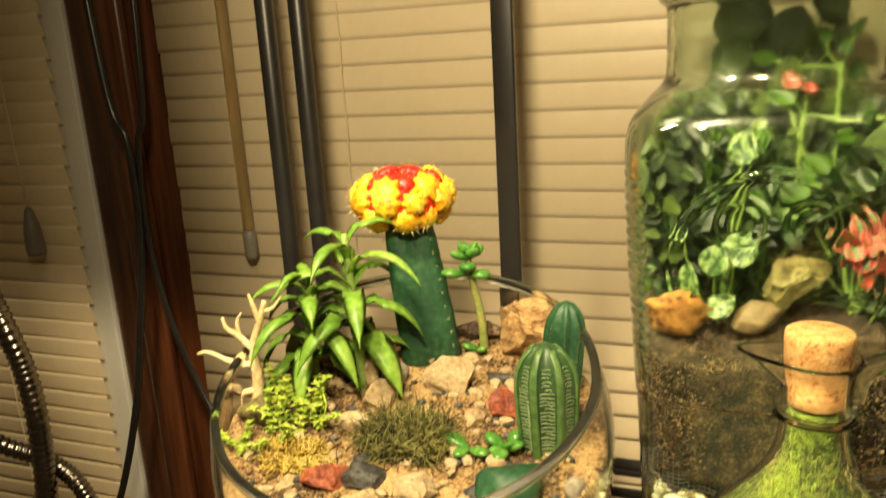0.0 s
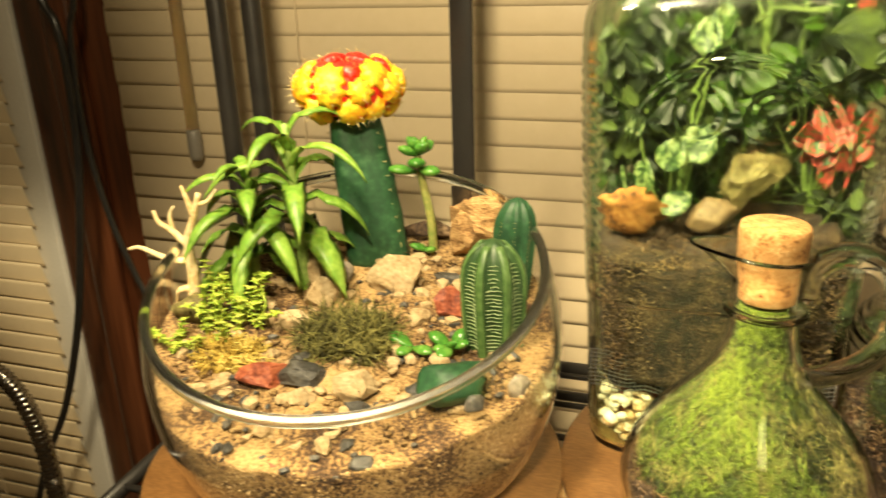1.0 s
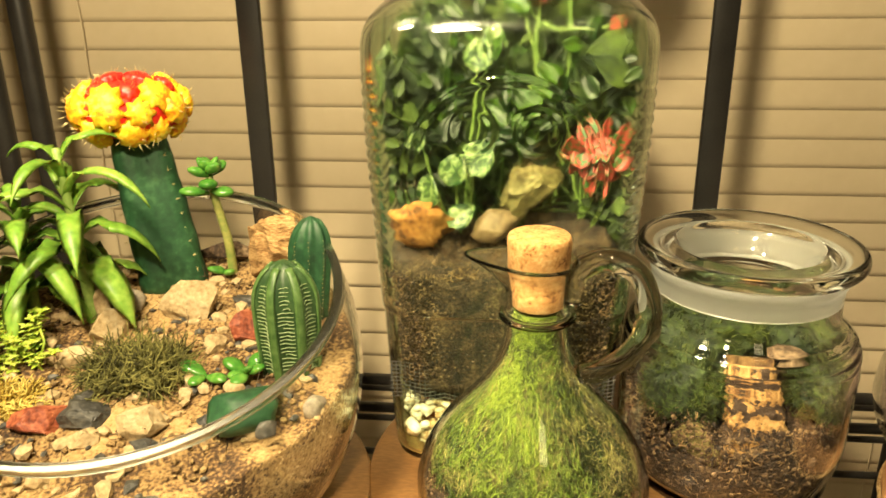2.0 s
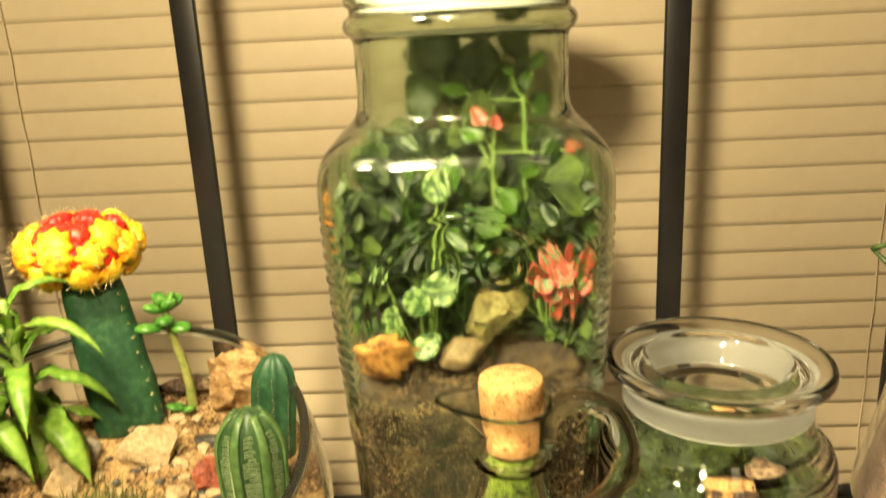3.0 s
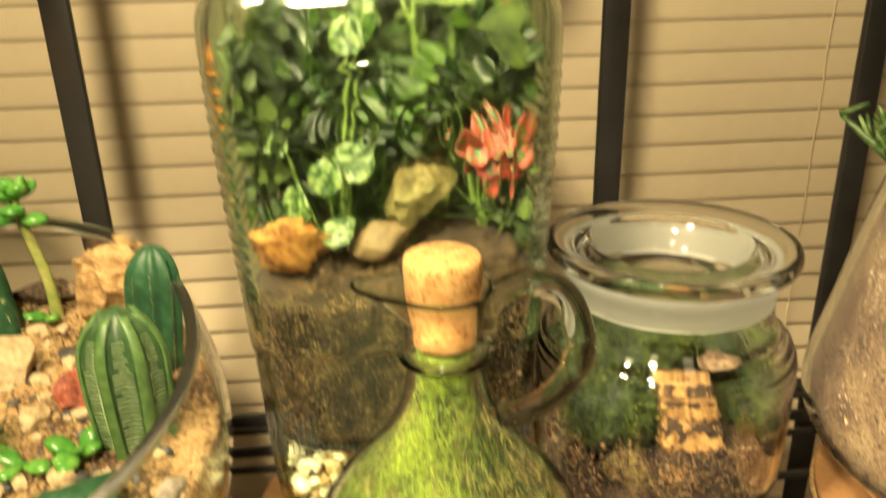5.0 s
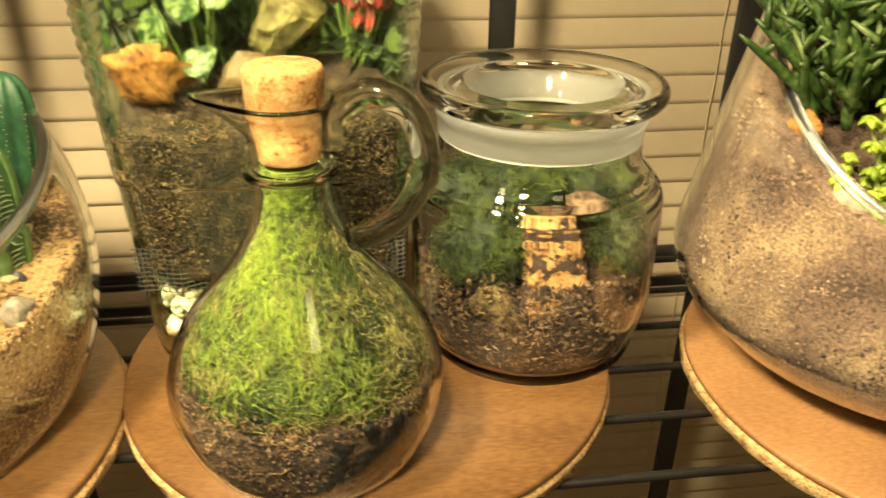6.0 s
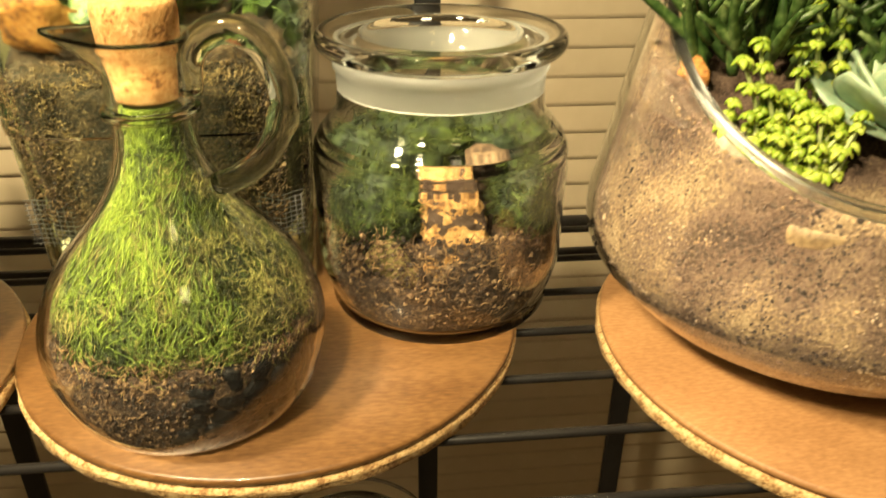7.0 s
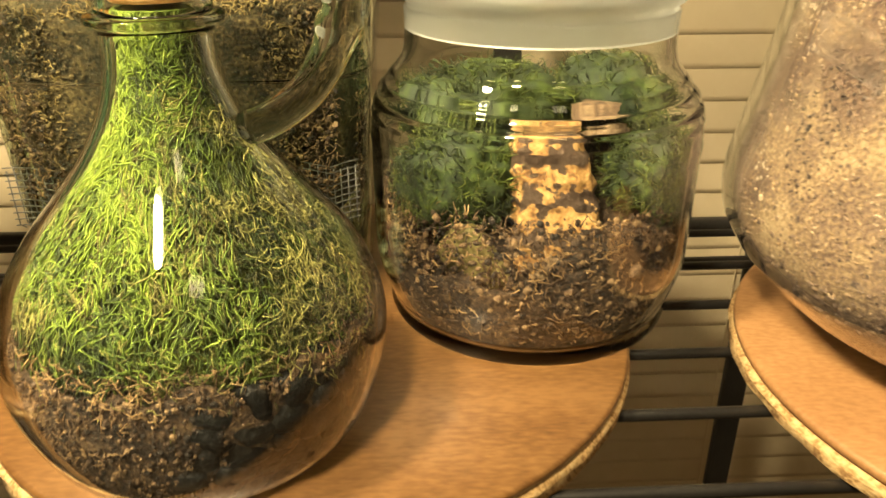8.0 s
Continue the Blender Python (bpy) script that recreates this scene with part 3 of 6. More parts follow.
# ---------------------------------------------------------------- slant-cut vessels
def slant_vessel(name, at, radius_of, z0, cut, label, thick=0.0033, segs=120, rows_n=40):
    """A round glass vessel cut along a slanting plane, with a rounded rim."""
    cx, cy = at
    top = thing(name, (cx, cy, z0), label, "glass bowl")
    zc = []
    for i in range(segs):
        a = 2 * math.pi * i / segs
        lo, hi = z0 + 0.03, z0 + 0.23
        for _ in range(40):
            z = (lo + hi) / 2
            r = radius_of(z)
            if z < cut(cx + r * math.cos(a), cy + r * math.sin(a)):
                lo = z
            else:
                hi = z
        zc.append(lo)

    def row(s, inset, lift=0.0):
        out = []
        for i in range(segs):
            a = 2 * math.pi * i / segs
            z = z0 + inset * (1 - s) * 1.6 + s * (zc[i] - z0 - inset * (1 - s) * 1.6)
            r = max(0.004, radius_of(z if s > 0 else z0) - inset)
            out.append(Vector((cx + r * math.cos(a), cy + r * math.sin(a), z + lift)))
        return out
    ss = [(k / rows_n) ** 1.35 for k in range(rows_n + 1)]
    rows = [row(s, 0.0) for s in ss] + [row(1.0, thick * 0.22, 0.0011), row(1.0, thick * 0.78, 0.0011)] + [row(s, thick) for s in reversed(ss)]
    part("vessel", rings(bmesh.new(), rows), CLEAR, top, "clear glass wall", shadow=False)
    edge = row(1.0, thick * 0.5, 0.0004)
    bm = bmesh.new()
    rr = thick * 0.68
    rows = []
    for i, p in enumerate(edge):
        out = Vector((p.x - cx, p.y - cy, 0)).normalized()
        rows.append([p + out * (rr * math.cos(q)) + Vector((0, 0, rr * 1.25 * math.sin(q))) for q in (2 * math.pi * j / 8 for j in range(8))])
    vs = [[bm.verts.new(p) for p in r] for r in rows]
    for a, b in zip(vs, vs[1:] + vs[:1]):
        for j in range(8):
            bm.faces.new((a[j], a[(j + 1) % 8], b[(j + 1) % 8], b[j]))
    part("rim", bm, CUT, top, "ground translucent rim", shadow=False)
    return top


def fill(cx, cy, inner, z0, ztop, seed, segs=110, amp=0.002, ripple=45, layers=22):
    """A solid bed of soil that meets the glass, with an uneven top."""
    bm = bmesh.new()
    off = Vector((seed, seed * 2, seed * 3))
    edge = []
    for i in range(segs):
        a = 2 * math.pi * i / segs
        lo, hi = z0 + 0.003, z0 + 0.16
        for _ in range(30):
            z = (lo + hi) / 2
            r = inner(z)
            p = Vector((cx + r * math.cos(a), cy + r * math.sin(a), 0))
            if z < ztop(p.x, p.y) + amp * noise.noise(p * ripple + off):
                lo = z
            else:
                hi = z
        edge.append(lo)
    rows = []
    for k in range(layers + 1):
        s = k / layers
        rows.append([Vector((cx + inner(z) * math.cos(a), cy + inner(z) * math.sin(a), z)) for i in range(segs) for a in (2 * math.pi * i / segs,) for z in (z0 + s * (edge[i] - z0),)])
    for k in range(1, 19):
        s = 1 - k / 19
        row = []
        for i in range(segs):
            a = 2 * math.pi * i / segs
            r = inner(edge[i]) * s
            p = Vector((cx + r * math.cos(a), cy + r * math.sin(a), 0))
            z = ztop(p.x, p.y) + amp * noise.noise(p * ripple + off) + amp * 0.5 * noise.noise(p * ripple * 4 + off)
            row.append(Vector((p.x, p.y, z)))
        rows.append(row)
    return rings(bm, rows)


# ---------------------------------------------------------------- glass bowl garden
BX, BY, BZ, BR, BK = -0.1274, 0.3848, 0.8597, 0.1001, 1.077


def bowl_r(z):
    if z < 0.812:
        z = 0.812 - (0.812 - z) * 1.25
    return BR * math.sqrt(max(0.02, 1 - ((z - BZ) / (BR * BK)) ** 2))


def bowl_cut(x, y):
    return 0.8998 - 0.0292 * (x - BX) + 0.2665 * (y - BY)


def sand_z(x, y):
    return 0.858 + 0.17 * (y - 0.34) + 0.12 * max(0, -0.17 - x) + 0.04 * max(0, x + 0.07)


slant_vessel("glass_bowl", (BX, BY), bowl_r, 0.8, bowl_cut, "slant-cut clear glass bubble bowl on a round board")
single("sand_bed", fill(BX, BY, lambda z: bowl_r(z) - 0.0039, 0.8062, sand_z, 3, amp=0.0032), SAND, "layered tan sand and dark soil filling the bowl", "sand", kind="stuff")


def pebble_scatter(name, cx, cy, radius, zf, count, size, mat, seed, label):
    rnd, bm = random.Random(seed), bmesh.new()
    for _ in range(count):
        a, r = rnd.uniform(0, 6.283), radius * math.sqrt(rnd.random())
        x, y, s = cx + r * math.cos(a), cy + r * math.sin(a), size * rnd.uniform(0.5, 1.3)
        rock(bm, (x, y, zf(x, y) + s * 0.25), (s, s * rnd.uniform(0.6, 1), s * 0.6), rnd.randint(1, 9999), 0.4, rnd.uniform(0, 6), sub=1)
    return single(name, bm, mat, label, "gravel", kind="stuff", smooth=False)


def bowl_wall(rnd, size):
    a = radians(rnd.uniform(-200, 20))
    z = rnd.uniform(0.808, sand_z(BX + 0.095 * math.cos(a), BY + 0.095 * math.sin(a)))
    r = bowl_r(z) - 0.0036 - size * 0.8
    return BX + r * math.cos(a), BY + r * math.sin(a), z


grit("sand_grains", 4500, bowl_wall, 0.0004, 0.0017, SANDGRIT, "tan sand and dark soil grains against bowl glass", "sand", 4)


pebble_scatter("sand_gravel", BX, BY, 0.087, sand_z, 700, 0.0021, SAND_TOP, 5, "coarse tan sand grains on the bowl's surface")
pebble_scatter("pale_chips", BX, BY, 0.084, sand_z, 150, 0.0048, TANSTONE, 6, "small cream stone chips strewn on sand")
pebble_scatter("dark_chips", BX + 0.005, BY - 0.02, 0.078, sand_z, 110, 0.0034, SLATE, 7, "small dark slate chips strewn on sand")


def debris(rnd):
    a, r = rnd.uniform(0, 6.283), 0.08 * math.sqrt(rnd.random())
    x, y = BX + r * math.cos(a), BY + r * math.sin(a)
    return Vector((x, y, sand_z(x, y) + 0.0012)), Vector((0, 0, 0.02))


single("plant_debris", strands(bmesh.new(), 260, debris, 0.009, 0.00032, 19, 0.5, 0.1, lambda q: Vector((q.x, q.y, max(q.z, sand_z(q.x, q.y) + 0.0006)))), BARK_DARK, "dry brown plant debris strewn over sand", "debris", kind="stuff")


def stone(x, y, r, mat, label, seed, turn=0.0, flat=0.0, lift=0.35, rough=0.25, zf=sand_z, z=None):
    zz = (zf(x, y) if z is None else z) + r[2] * lift
    crisp = rough >= 0.2
    return single("stone", rock(bmesh.new(), (x, y, zz), r, seed, rough, turn, flat, 4 if crisp else 3, 16), mat, label, "stone", smooth=not crisp)


stone(-0.119, 0.420, (0.0185, 0.0100, 0.0140), TANSTONE, "blocky cream limestone chunk half sunk in sand", 11, 0.2, lift=0.45)
stone(-0.084, 0.402, (0.0120, 0.0085, 0.0110), REDSTONE, "rusty red jasper stone beside the striped cactus", 12, 0.4, lift=0.35)
stone(-0.136, 0.341, (0.0150, 0.0090, 0.0065), SLATE, "flat dark slate stone lying on sand", 13, 0.1)
stone(-0.153, 0.337, (0.0125, 0.0095, 0.0080), REDSTONE, "dark red stone beside yellow moss", 14, 0.7)
stone(-0.106, 0.336, (0.0125, 0.0085, 0.0125), TANSTONE, "upright cream stone wedge on sand", 15, 0.5, 0.3, 0.3)
stone(-0.154, 0.420, (0.0110, 0.0080, 0.0090), GREYSTONE, "smooth grey pebble behind the leaves", 16, lift=0.5, rough=0.12)
stone(-0.166, 0.418, (0.0065, 0.0060, 0.0130), TANSTONE, "tall cream stone splinter among leaves", 17, 0.3)
stone(-0.094, 0.430, (0.0095, 0.0055, 0.0030), SLATE, "thin slate flake lying on sand", 18, 0.1, lift=0.7)
stone(-0.102, 0.326, (0.0090, 0.0050, 0.0042), SLATE, "dark slate flake near the rim", 19, 2.9)
stone(-0.077, 0.363, (0.0058, 0.0048, 0.0045), TANSTONE, "small pale round pebble on sand", 20, lift=0.5, rough=0.15)
stone(-0.209, 0.368, (0.0110, 0.0085, 0.0100), OLIVESTONE, "smooth egg-shaped tan pebble beside driftwood", 21, lift=0.55, rough=0.1)
stone(-0.157, 0.378, (0.0090, 0.0075, 0.0080), TANSTONE, "rounded beige pebble beside the moss", 22, lift=0.4, rough=0.15)
stone(-0.151, 0.397, (0.0120, 0.0085, 0.0130), TANSTONE, "rough tan stone behind the dry moss", 23, 0.9)
stone(-0.098, 0.392, (0.0070, 0.0060, 0.0055), TANSTONE, "small tan chip beside red jasper", 24, 0.2)
stone(-0.130, 0.329, (0.0070, 0.0060, 0.0050), TANSTONE, "small tan pebble on the sand", 25, 0.2)
stone(-0.142, 0.352, (0.0060, 0.0055, 0.0045), SLATE, "small black pebble on the sand", 26, 0.2)
stone(-0.080, 0.345, (0.0090, 0.0060, 0.0035), SLATE, "flat grey flake near the cactus pad", 27, 0.6)
# stones that press against the glass below the rim
for (a, z, r, m, lb, sd) in (
    (-88, 0.848, (0.0062, 0.0035, 0.0042), REDSTONE, "brick-red pebble pressed against the glass", 31),
    (-66, 0.851, (0.0085, 0.0035, 0.0035), SLATE, "grey oval pebble pressed against the glass", 32),
    (-36, 0.866, (0.0060, 0.0035, 0.0045), SLATE, "dark pebble pressed against the glass", 33),
    (-108, 0.846, (0.0130, 0.0040, 0.0060), TANSTONE, "broad tan stone pressed against the glass", 34),
    (-20, 0.862, (0.0080, 0.0040, 0.0060), GREYSTONE, "grey brown stone pressed against the glass", 35),
):
    rr = bowl_r(z) - 0.0078
    x, y = BX + rr * math.cos(radians(a)), BY + rr * math.sin(radians(a))
    single("stone", rock(bmesh.new(), (x, y, z), r, sd, 0.15, radians(a + 90)), m, lb, "stone")

# petrified wood block behind the cacti
single("stone", rock(bmesh.new(), (-0.0825, 0.453, 0.8915), (0.0235, 0.014, 0.0265), 41, 0.9, -0.25, 0.2, 4, 18), BARKROCK, "jagged buff petrified wood block behind cacti", "stone", smooth=False)
single("bark_piece", rock(bmesh.new(), (-0.118, 0.472, 0.886), (0.020, 0.006, 0.007), 42, 0.5, 0.05, 0, 3), BARK_DARK, "weathered grey bark strip behind jade stem", "bark")


def moon_cactus():
    base = Vector((-0.1425, 0.452, sand_z(-0.1425, 0.452) - 0.004))
    top = thing("moon_cactus", base, "grafted moon cactus, scarlet and yellow, on green stock", "cactus")
    head = Vector((-0.1555, 0.457, 0.9685))
    bm = bmesh.new()
    rows = []
    for k in range(15):
        t = k / 14
        c = base.lerp(Vector((-0.1545, 0.457, 0.957)), t)
        row = []
        for i in range(36):
            a = 2 * math.pi * i / 36 + 0.35
            tri = 0.0160 * (1 + 0.20 * math.cos(3 * a)) * (1.0 + 0.06 * math.sin(t * 2.6) - 0.26 * t)
            tri *= 1 + 0.02 * math.sin(t * 24) * max(0, math.cos(3 * a))
            row.append(c + Vector((tri * math.cos(a), tri * math.sin(a), 0)))
        rows.append(row)
    part("stock", rings(bm, rows), CACTUS, top, "dark green three-ribbed stock")
    bm = bmesh.new()
    res = bmesh.ops.create_icosphere(bm, subdivisions=4, radius=1)
    for v in res["verts"]:
        a = math.atan2(v.co.y, v.co.x)
        k = 1 + 0.07 * math.cos(a * 9) * (1 - abs(v.co.z))
        v.co = head + Vector((v.co.x * 0.0262 * k, v.co.y * 0.0262 * k, v.co.z * 0.0150))
    part("crown", bm, RED, top, "scarlet ribbed crown")
    rnd = random.Random(8)
    spots = [(a, 0.12) for a in (-168, -128, -92, -52, -14, 30, 75, 120, 158)] + [(a, -0.55) for a in (-150, -112, -70, -32, 10, 60, 110, 165)] + [(a, 0.62) for a in (-160, -25, 60, 125)] + [(-95, 0.50)]
    reds = [(a, 0.85) for a in (-125, -62, 20, 95, 170)] + [(0, 1.35), (180, 1.2)]
    spines = bmesh.new()
    for a, e in spots + reds:
        red = (a, e) in reds
        a = radians(a + rnd.uniform(-6, 6))
        n = Vector((math.cos(a) * math.cos(e), math.sin(a) * math.cos(e), math.sin(e)))
        c = head + Vector((n.x * 0.0265, n.y * 0.0265, n.z * 0.0155))
        bm = bmesh.new()
        s = (0.0062 if red else 0.0076) * rnd.uniform(0.86, 1.16)
        res = bmesh.ops.create_icosphere(bm, subdivisions=3, radius=1)
        q = n.to_track_quat("Z", "Y")
        for v in res["verts"]:
            p = v.co
            t = math.atan2(p.y, p.x)
            k = 1 + 0.20 * math.cos(t * 8) * (1 - abs(p.z) ** 2) + 0.22 * noise.noise(p * 5 + c * 900) - 0.25 * max(0, p.z - 0.75)
            w = Vector((p.x * s * k, p.y * s * k, p.z * s * 0.62))
            v.co = c + q @ w
        part("tubercle", bm, RED if red else YELLOW, top, "scarlet tubercle" if red else "")
        for _ in range(8):
            t, f = rnd.uniform(0, 6.28), rnd.uniform(0.3, 0.95)
            d = (q @ Vector((math.cos(t) * f, math.sin(t) * f, 0.7))).normalized()
            b = c + q @ Vector((math.cos(t) * f * s * 0.9, math.sin(t) * f * s * 0.9, s * 0.55))
            sweep(spines, [b, b + d * rnd.uniform(0.002, 0.0045)], lambda k: 0.00018 * (1.2 - k), segs=3)
    tagged(part("spine_tuft", spines, SPINE, top), kind="stuff")
    ridge = bmesh.new()
    for k in range(9):
        for a in (-0.35, 2 * math.pi / 3 - 0.35, -2 * math.pi / 3 - 0.35):
            c = base.lerp(Vector((-0.1545, 0.457, 0.957)), 0.15 + k * 0.09)
            p = c + Vector((math.cos(a), math.sin(a), 0)) * (0.0192 - 0.0045 * k / 9)
            for _ in range(3):
                d = (Vector((math.cos(a), math.sin(a), 0.1)) + Vector((rnd.gauss(0, 1), rnd.gauss(0, 1), rnd.gauss(0, 1))) * 0.6).normalized()
                sweep(ridge, [p, p + d * 0.0022], lambda t: 0.00018 * (1.2 - t), segs=3)
    tagged(part("spine_row", ridge, SPINE, top), kind="stuff")


moon_cactus()


def column_cactus(x, y, h, r, ribs, mat, label, lean=(0, 0)):
    z = sand_z(x, y) - 0.004
    top = thing("column_cactus", (x, y, z), label, "cactus")
    rows = []
    for k in range(27):
        t = k / 26
        env = r * (0.93 + 0.10 * math.sin(t * 2.4)) * (1 if t < 0.70 else math.sqrt(max(0.002, 1 - ((t - 0.70) / 0.301) ** 2)))
        c = Vector((x + lean[0] * t, y + lean[1] * t, z + h * t))
        row = []
        for i in range(ribs * 8):
            a = 2 * math.pi * i / (ribs * 8)
            k2 = 1 + 0.075 * math.cos(ribs * a)
            row.append(c + Vector((env * k2 * math.cos(a), env * k2 * math.sin(a) * 0.82, 0)))
        rows.append(row)
    part("body", rings(bmesh.new(), rows), mat, top)
    rnd, bm = random.Random(int(h * 1e5)), bmesh.new()
    for i in range(ribs):
        a = 2 * math.pi * i / ribs
        for k in range(2, 22):
            t = k / 26
            env = r * 1.06 * (1 if t < 0.70 else math.sqrt(max(0.002, 1 - ((t - 0.70) / 0.301) ** 2)))
            p = Vector((x + lean[0] * t + env * math.cos(a), y + lean[1] * t + env * math.sin(a) * 0.82, z + h * t))
            d = (Vector((math.cos(a), math.sin(a), 0.2)) + Vector((rnd.gauss(0, 1), rnd.gauss(0, 1), rnd.gauss(0, 1))) * 0.4).normalized()
            sweep(bm, [p, p + d * 0.0010], 0.00014, segs=3)
    tagged(part("areole_dust", bm, SPINE, top), kind="stuff")


column_cactus(-0.0600, 0.421, 0.055, 0.0098, 9, CACTUS, "dark green ribbed column cactus by the glass", (0.004, 0.004))


def striped_cactus(x, y, h, r, ribs):
    """A stout cactus: pale green ribs with dark furrows crossed by short pale dashes."""
    z = sand_z(x, y) - 0.004
    top = thing("striped_cactus", (x, y, z), "pale-ribbed green cactus with white dashed furrows", "cactus")

    def at(a, t, out):
        env = r * (0.86 + 0.16 * math.sin(t * 2.6)) * (1 if t < 0.66 else math.sqrt(max(0.003, 1 - ((t - 0.66) / 0.345) ** 2)))
        env *= 1 + 0.11 * math.cos(ribs * a)
        return Vector((x - 0.001 * t + (env + out) * math.cos(a), y + 0.003 * t + (env + out) * math.sin(a) * 0.85, z + h * t))
    rows = [[at(2 * math.pi * i / 72, k / 30, 0) for i in range(72)] for k in range(31)]
    part("body", rings(bmesh.new(), rows), CACTUS_FURROW, top)
    bm, rnd = bmesh.new(), random.Random(44)
    for n in range(ribs):
        a = 2 * math.pi * n / ribs
        part("rib", sweep(bmesh.new(), [at(a, k / 30, -0.0003) for k in range(30)], lambda t: 0.0022 * (1 if t < 0.7 else 1.35 - 0.5 * t), 0.0008, (-math.sin(a), math.cos(a), 0), 8), CACTUS_RIB, top, "pale green rib")
        for k in range(3, 26):
            b, w = a + math.pi / ribs, (0.55 if k < 20 else 0.4) * math.pi / ribs
            t = k / 30
            pts = [at(b + w * u, t + rnd.uniform(-0.006, 0.006), 0.0002) for u in (-1, -0.45, 0.1, 0.6, 1) if rnd.random() > 0.12]
            if len(pts) > 2:
                sweep(bm, pts, 0.00026, segs=4)
    tagged(part("furrow_marking", bm, CACTUS_DASH, top, "pale dashes across the furrows"), kind="stuff")


striped_cactus(-0.0575, 0.3815, 0.054, 0.0132, 7)


def strap(bm, base, way, length, width, droop):
    """An arching strap leaf, keeled and solid, widest past the middle of its length."""
    way = Vector(way).normalized()
    side = Vector((-way.y, way.x, 0)).normalized()
    pts, p, d, n = [], Vector(base), way.copy(), 11
    for i in range(n + 1):
        pts.append(p.copy())
        p = p + d * (length / n)
        d = (d + Vector((0, 0, -1)) * (droop / n * 1.9)).normalized()
    rows = []
    for i, p in enumerate(pts):
        t = i / n
        tang = (pts[min(i + 1, n)] - pts[max(i - 1, 0)]).normalized()
        up = side.cross(tang).normalized()
        if up.z < 0 and t < 0.3:
            up = -up
        w = width / 2 * (0.42 + 0.58 * math.sin(math.pi * min(1, t / 0.9) ** 0.9)) * (1 if t < 0.72 else max(0.04, 1 - ((t - 0.72) / 0.28) ** 1.6))
        keel, th = w * 0.34, 0.0007 * (1.2 - 0.6 * t)
        upper = [p + side * (w * u) + up * (keel * abs(u)) for u in (-1, -0.5, 0, 0.5, 1)]
        lower = [p + side * (w * u * 0.96) + up * (keel * abs(u) - th) for u in (0.5, 0, -0.5)]
        rows.append(upper + lower)
    return rings(bm, rows)


def strap_plant(x, y, h, seed, count, reach, width, label, lean=(0, 0)):
    z = sand_z(x, y) - 0.003
    top = thing("succulent_plant", (x, y, z), label, "succulent")
    rnd = random.Random(seed)
    stem = smooth_path([(x, y, z), (x + lean[0] * 0.4, y + lean[1] * 0.4, z + h * 0.45), (x + lean[0], y + lean[1], z + h * 0.92)])
    part("stem", sweep(bmesh.new(), stem, lambda t: 0.0034 - 0.0016 * t, segs=8), LEAF_STEM, top)
    for i in range(count):
        t = 0.25 + 0.74 * i / (count - 1)
        b = stem[min(len(stem) - 1, int(t * (len(stem) - 1)))]
        a = i * 2.399 + seed
        ln = reach * (1.0 - 0.42 * t ** 3) * rnd.uniform(0.85, 1.15)
        d = Vector((math.cos(a), math.sin(a), 0.85 + 1.4 * t ** 2.5 + rnd.uniform(-0.15, 0.15)))
        if b.x + math.cos(a) * ln < -0.262:
            ln *= 0.75
        part("leaf", strap(bmesh.new(), b, d, ln, 1.32 * width * rnd.uniform(0.85, 1.12) * (1.05 - 0.45 * t ** 2), 2.0 - 0.55 * t + rnd.uniform(-0.2, 0.3)), LEAF, top)


strap_plant(-0.1690, 0.414, 0.098, 1, 15, 0.064, 0.0112, "green strap-leaved succulent with arching glossy leaves", (-0.004, 0.0))
strap_plant(-0.1960, 0.408, 0.070, 4, 17, 0.056, 0.0100, "shorter green strap-leaved succulent beside driftwood", (0.003, -0.002))


def driftwood():
    base = Vector((-0.2165, 0.380, sand_z(-0.2165, 0.380) - 0.004))
    top = thing("driftwood", base, "bleached branching driftwood twig stuck in sand", "driftwood")
    V = Vector
    limbs = [
        ([(0, 0, 0), (0.0015, 0.001, 0.020), (0.001, 0.001, 0.036), (0.006, 0.002, 0.050), (0.010, 0.003, 0.062)], 0.0030),
        ([(0.001, 0.001, 0.034), (-0.006, 0, 0.042), (-0.012, -0.002, 0.047), (-0.014, -0.002, 0.053)], 0.0019),
        ([(0.006, 0.002, 0.050), (0.004, 0.001, 0.060), (0.002, 0.001, 0.066)], 0.0016),
        ([(0.001, 0.001, 0.026), (-0.010, -0.004, 0.029), (-0.022, -0.006, 0.034), (-0.029, -0.007, 0.033)], 0.0018),
        ([(0, 0, 0.012), (-0.007, -0.003, 0.010), (-0.008, -0.004, 0.002)], 0.0018),
        ([(0.008, 0.003, 0.056), (0.014, 0.004, 0.058), (0.019, 0.005, 0.064)], 0.0013),
        ([(-0.006, 0, 0.042), (-0.007, 0.001, 0.050), (-0.004, 0.001, 0.055)], 0.0013),
    ]
    for pts, r in limbs:
        part("branch", sweep(bmesh.new(), smooth_path([base + V(p) for p in pts], 5), lambda t, r=r: r * (1.15 - 0.7 * t), segs=8), DRIFT, top)


driftwood()


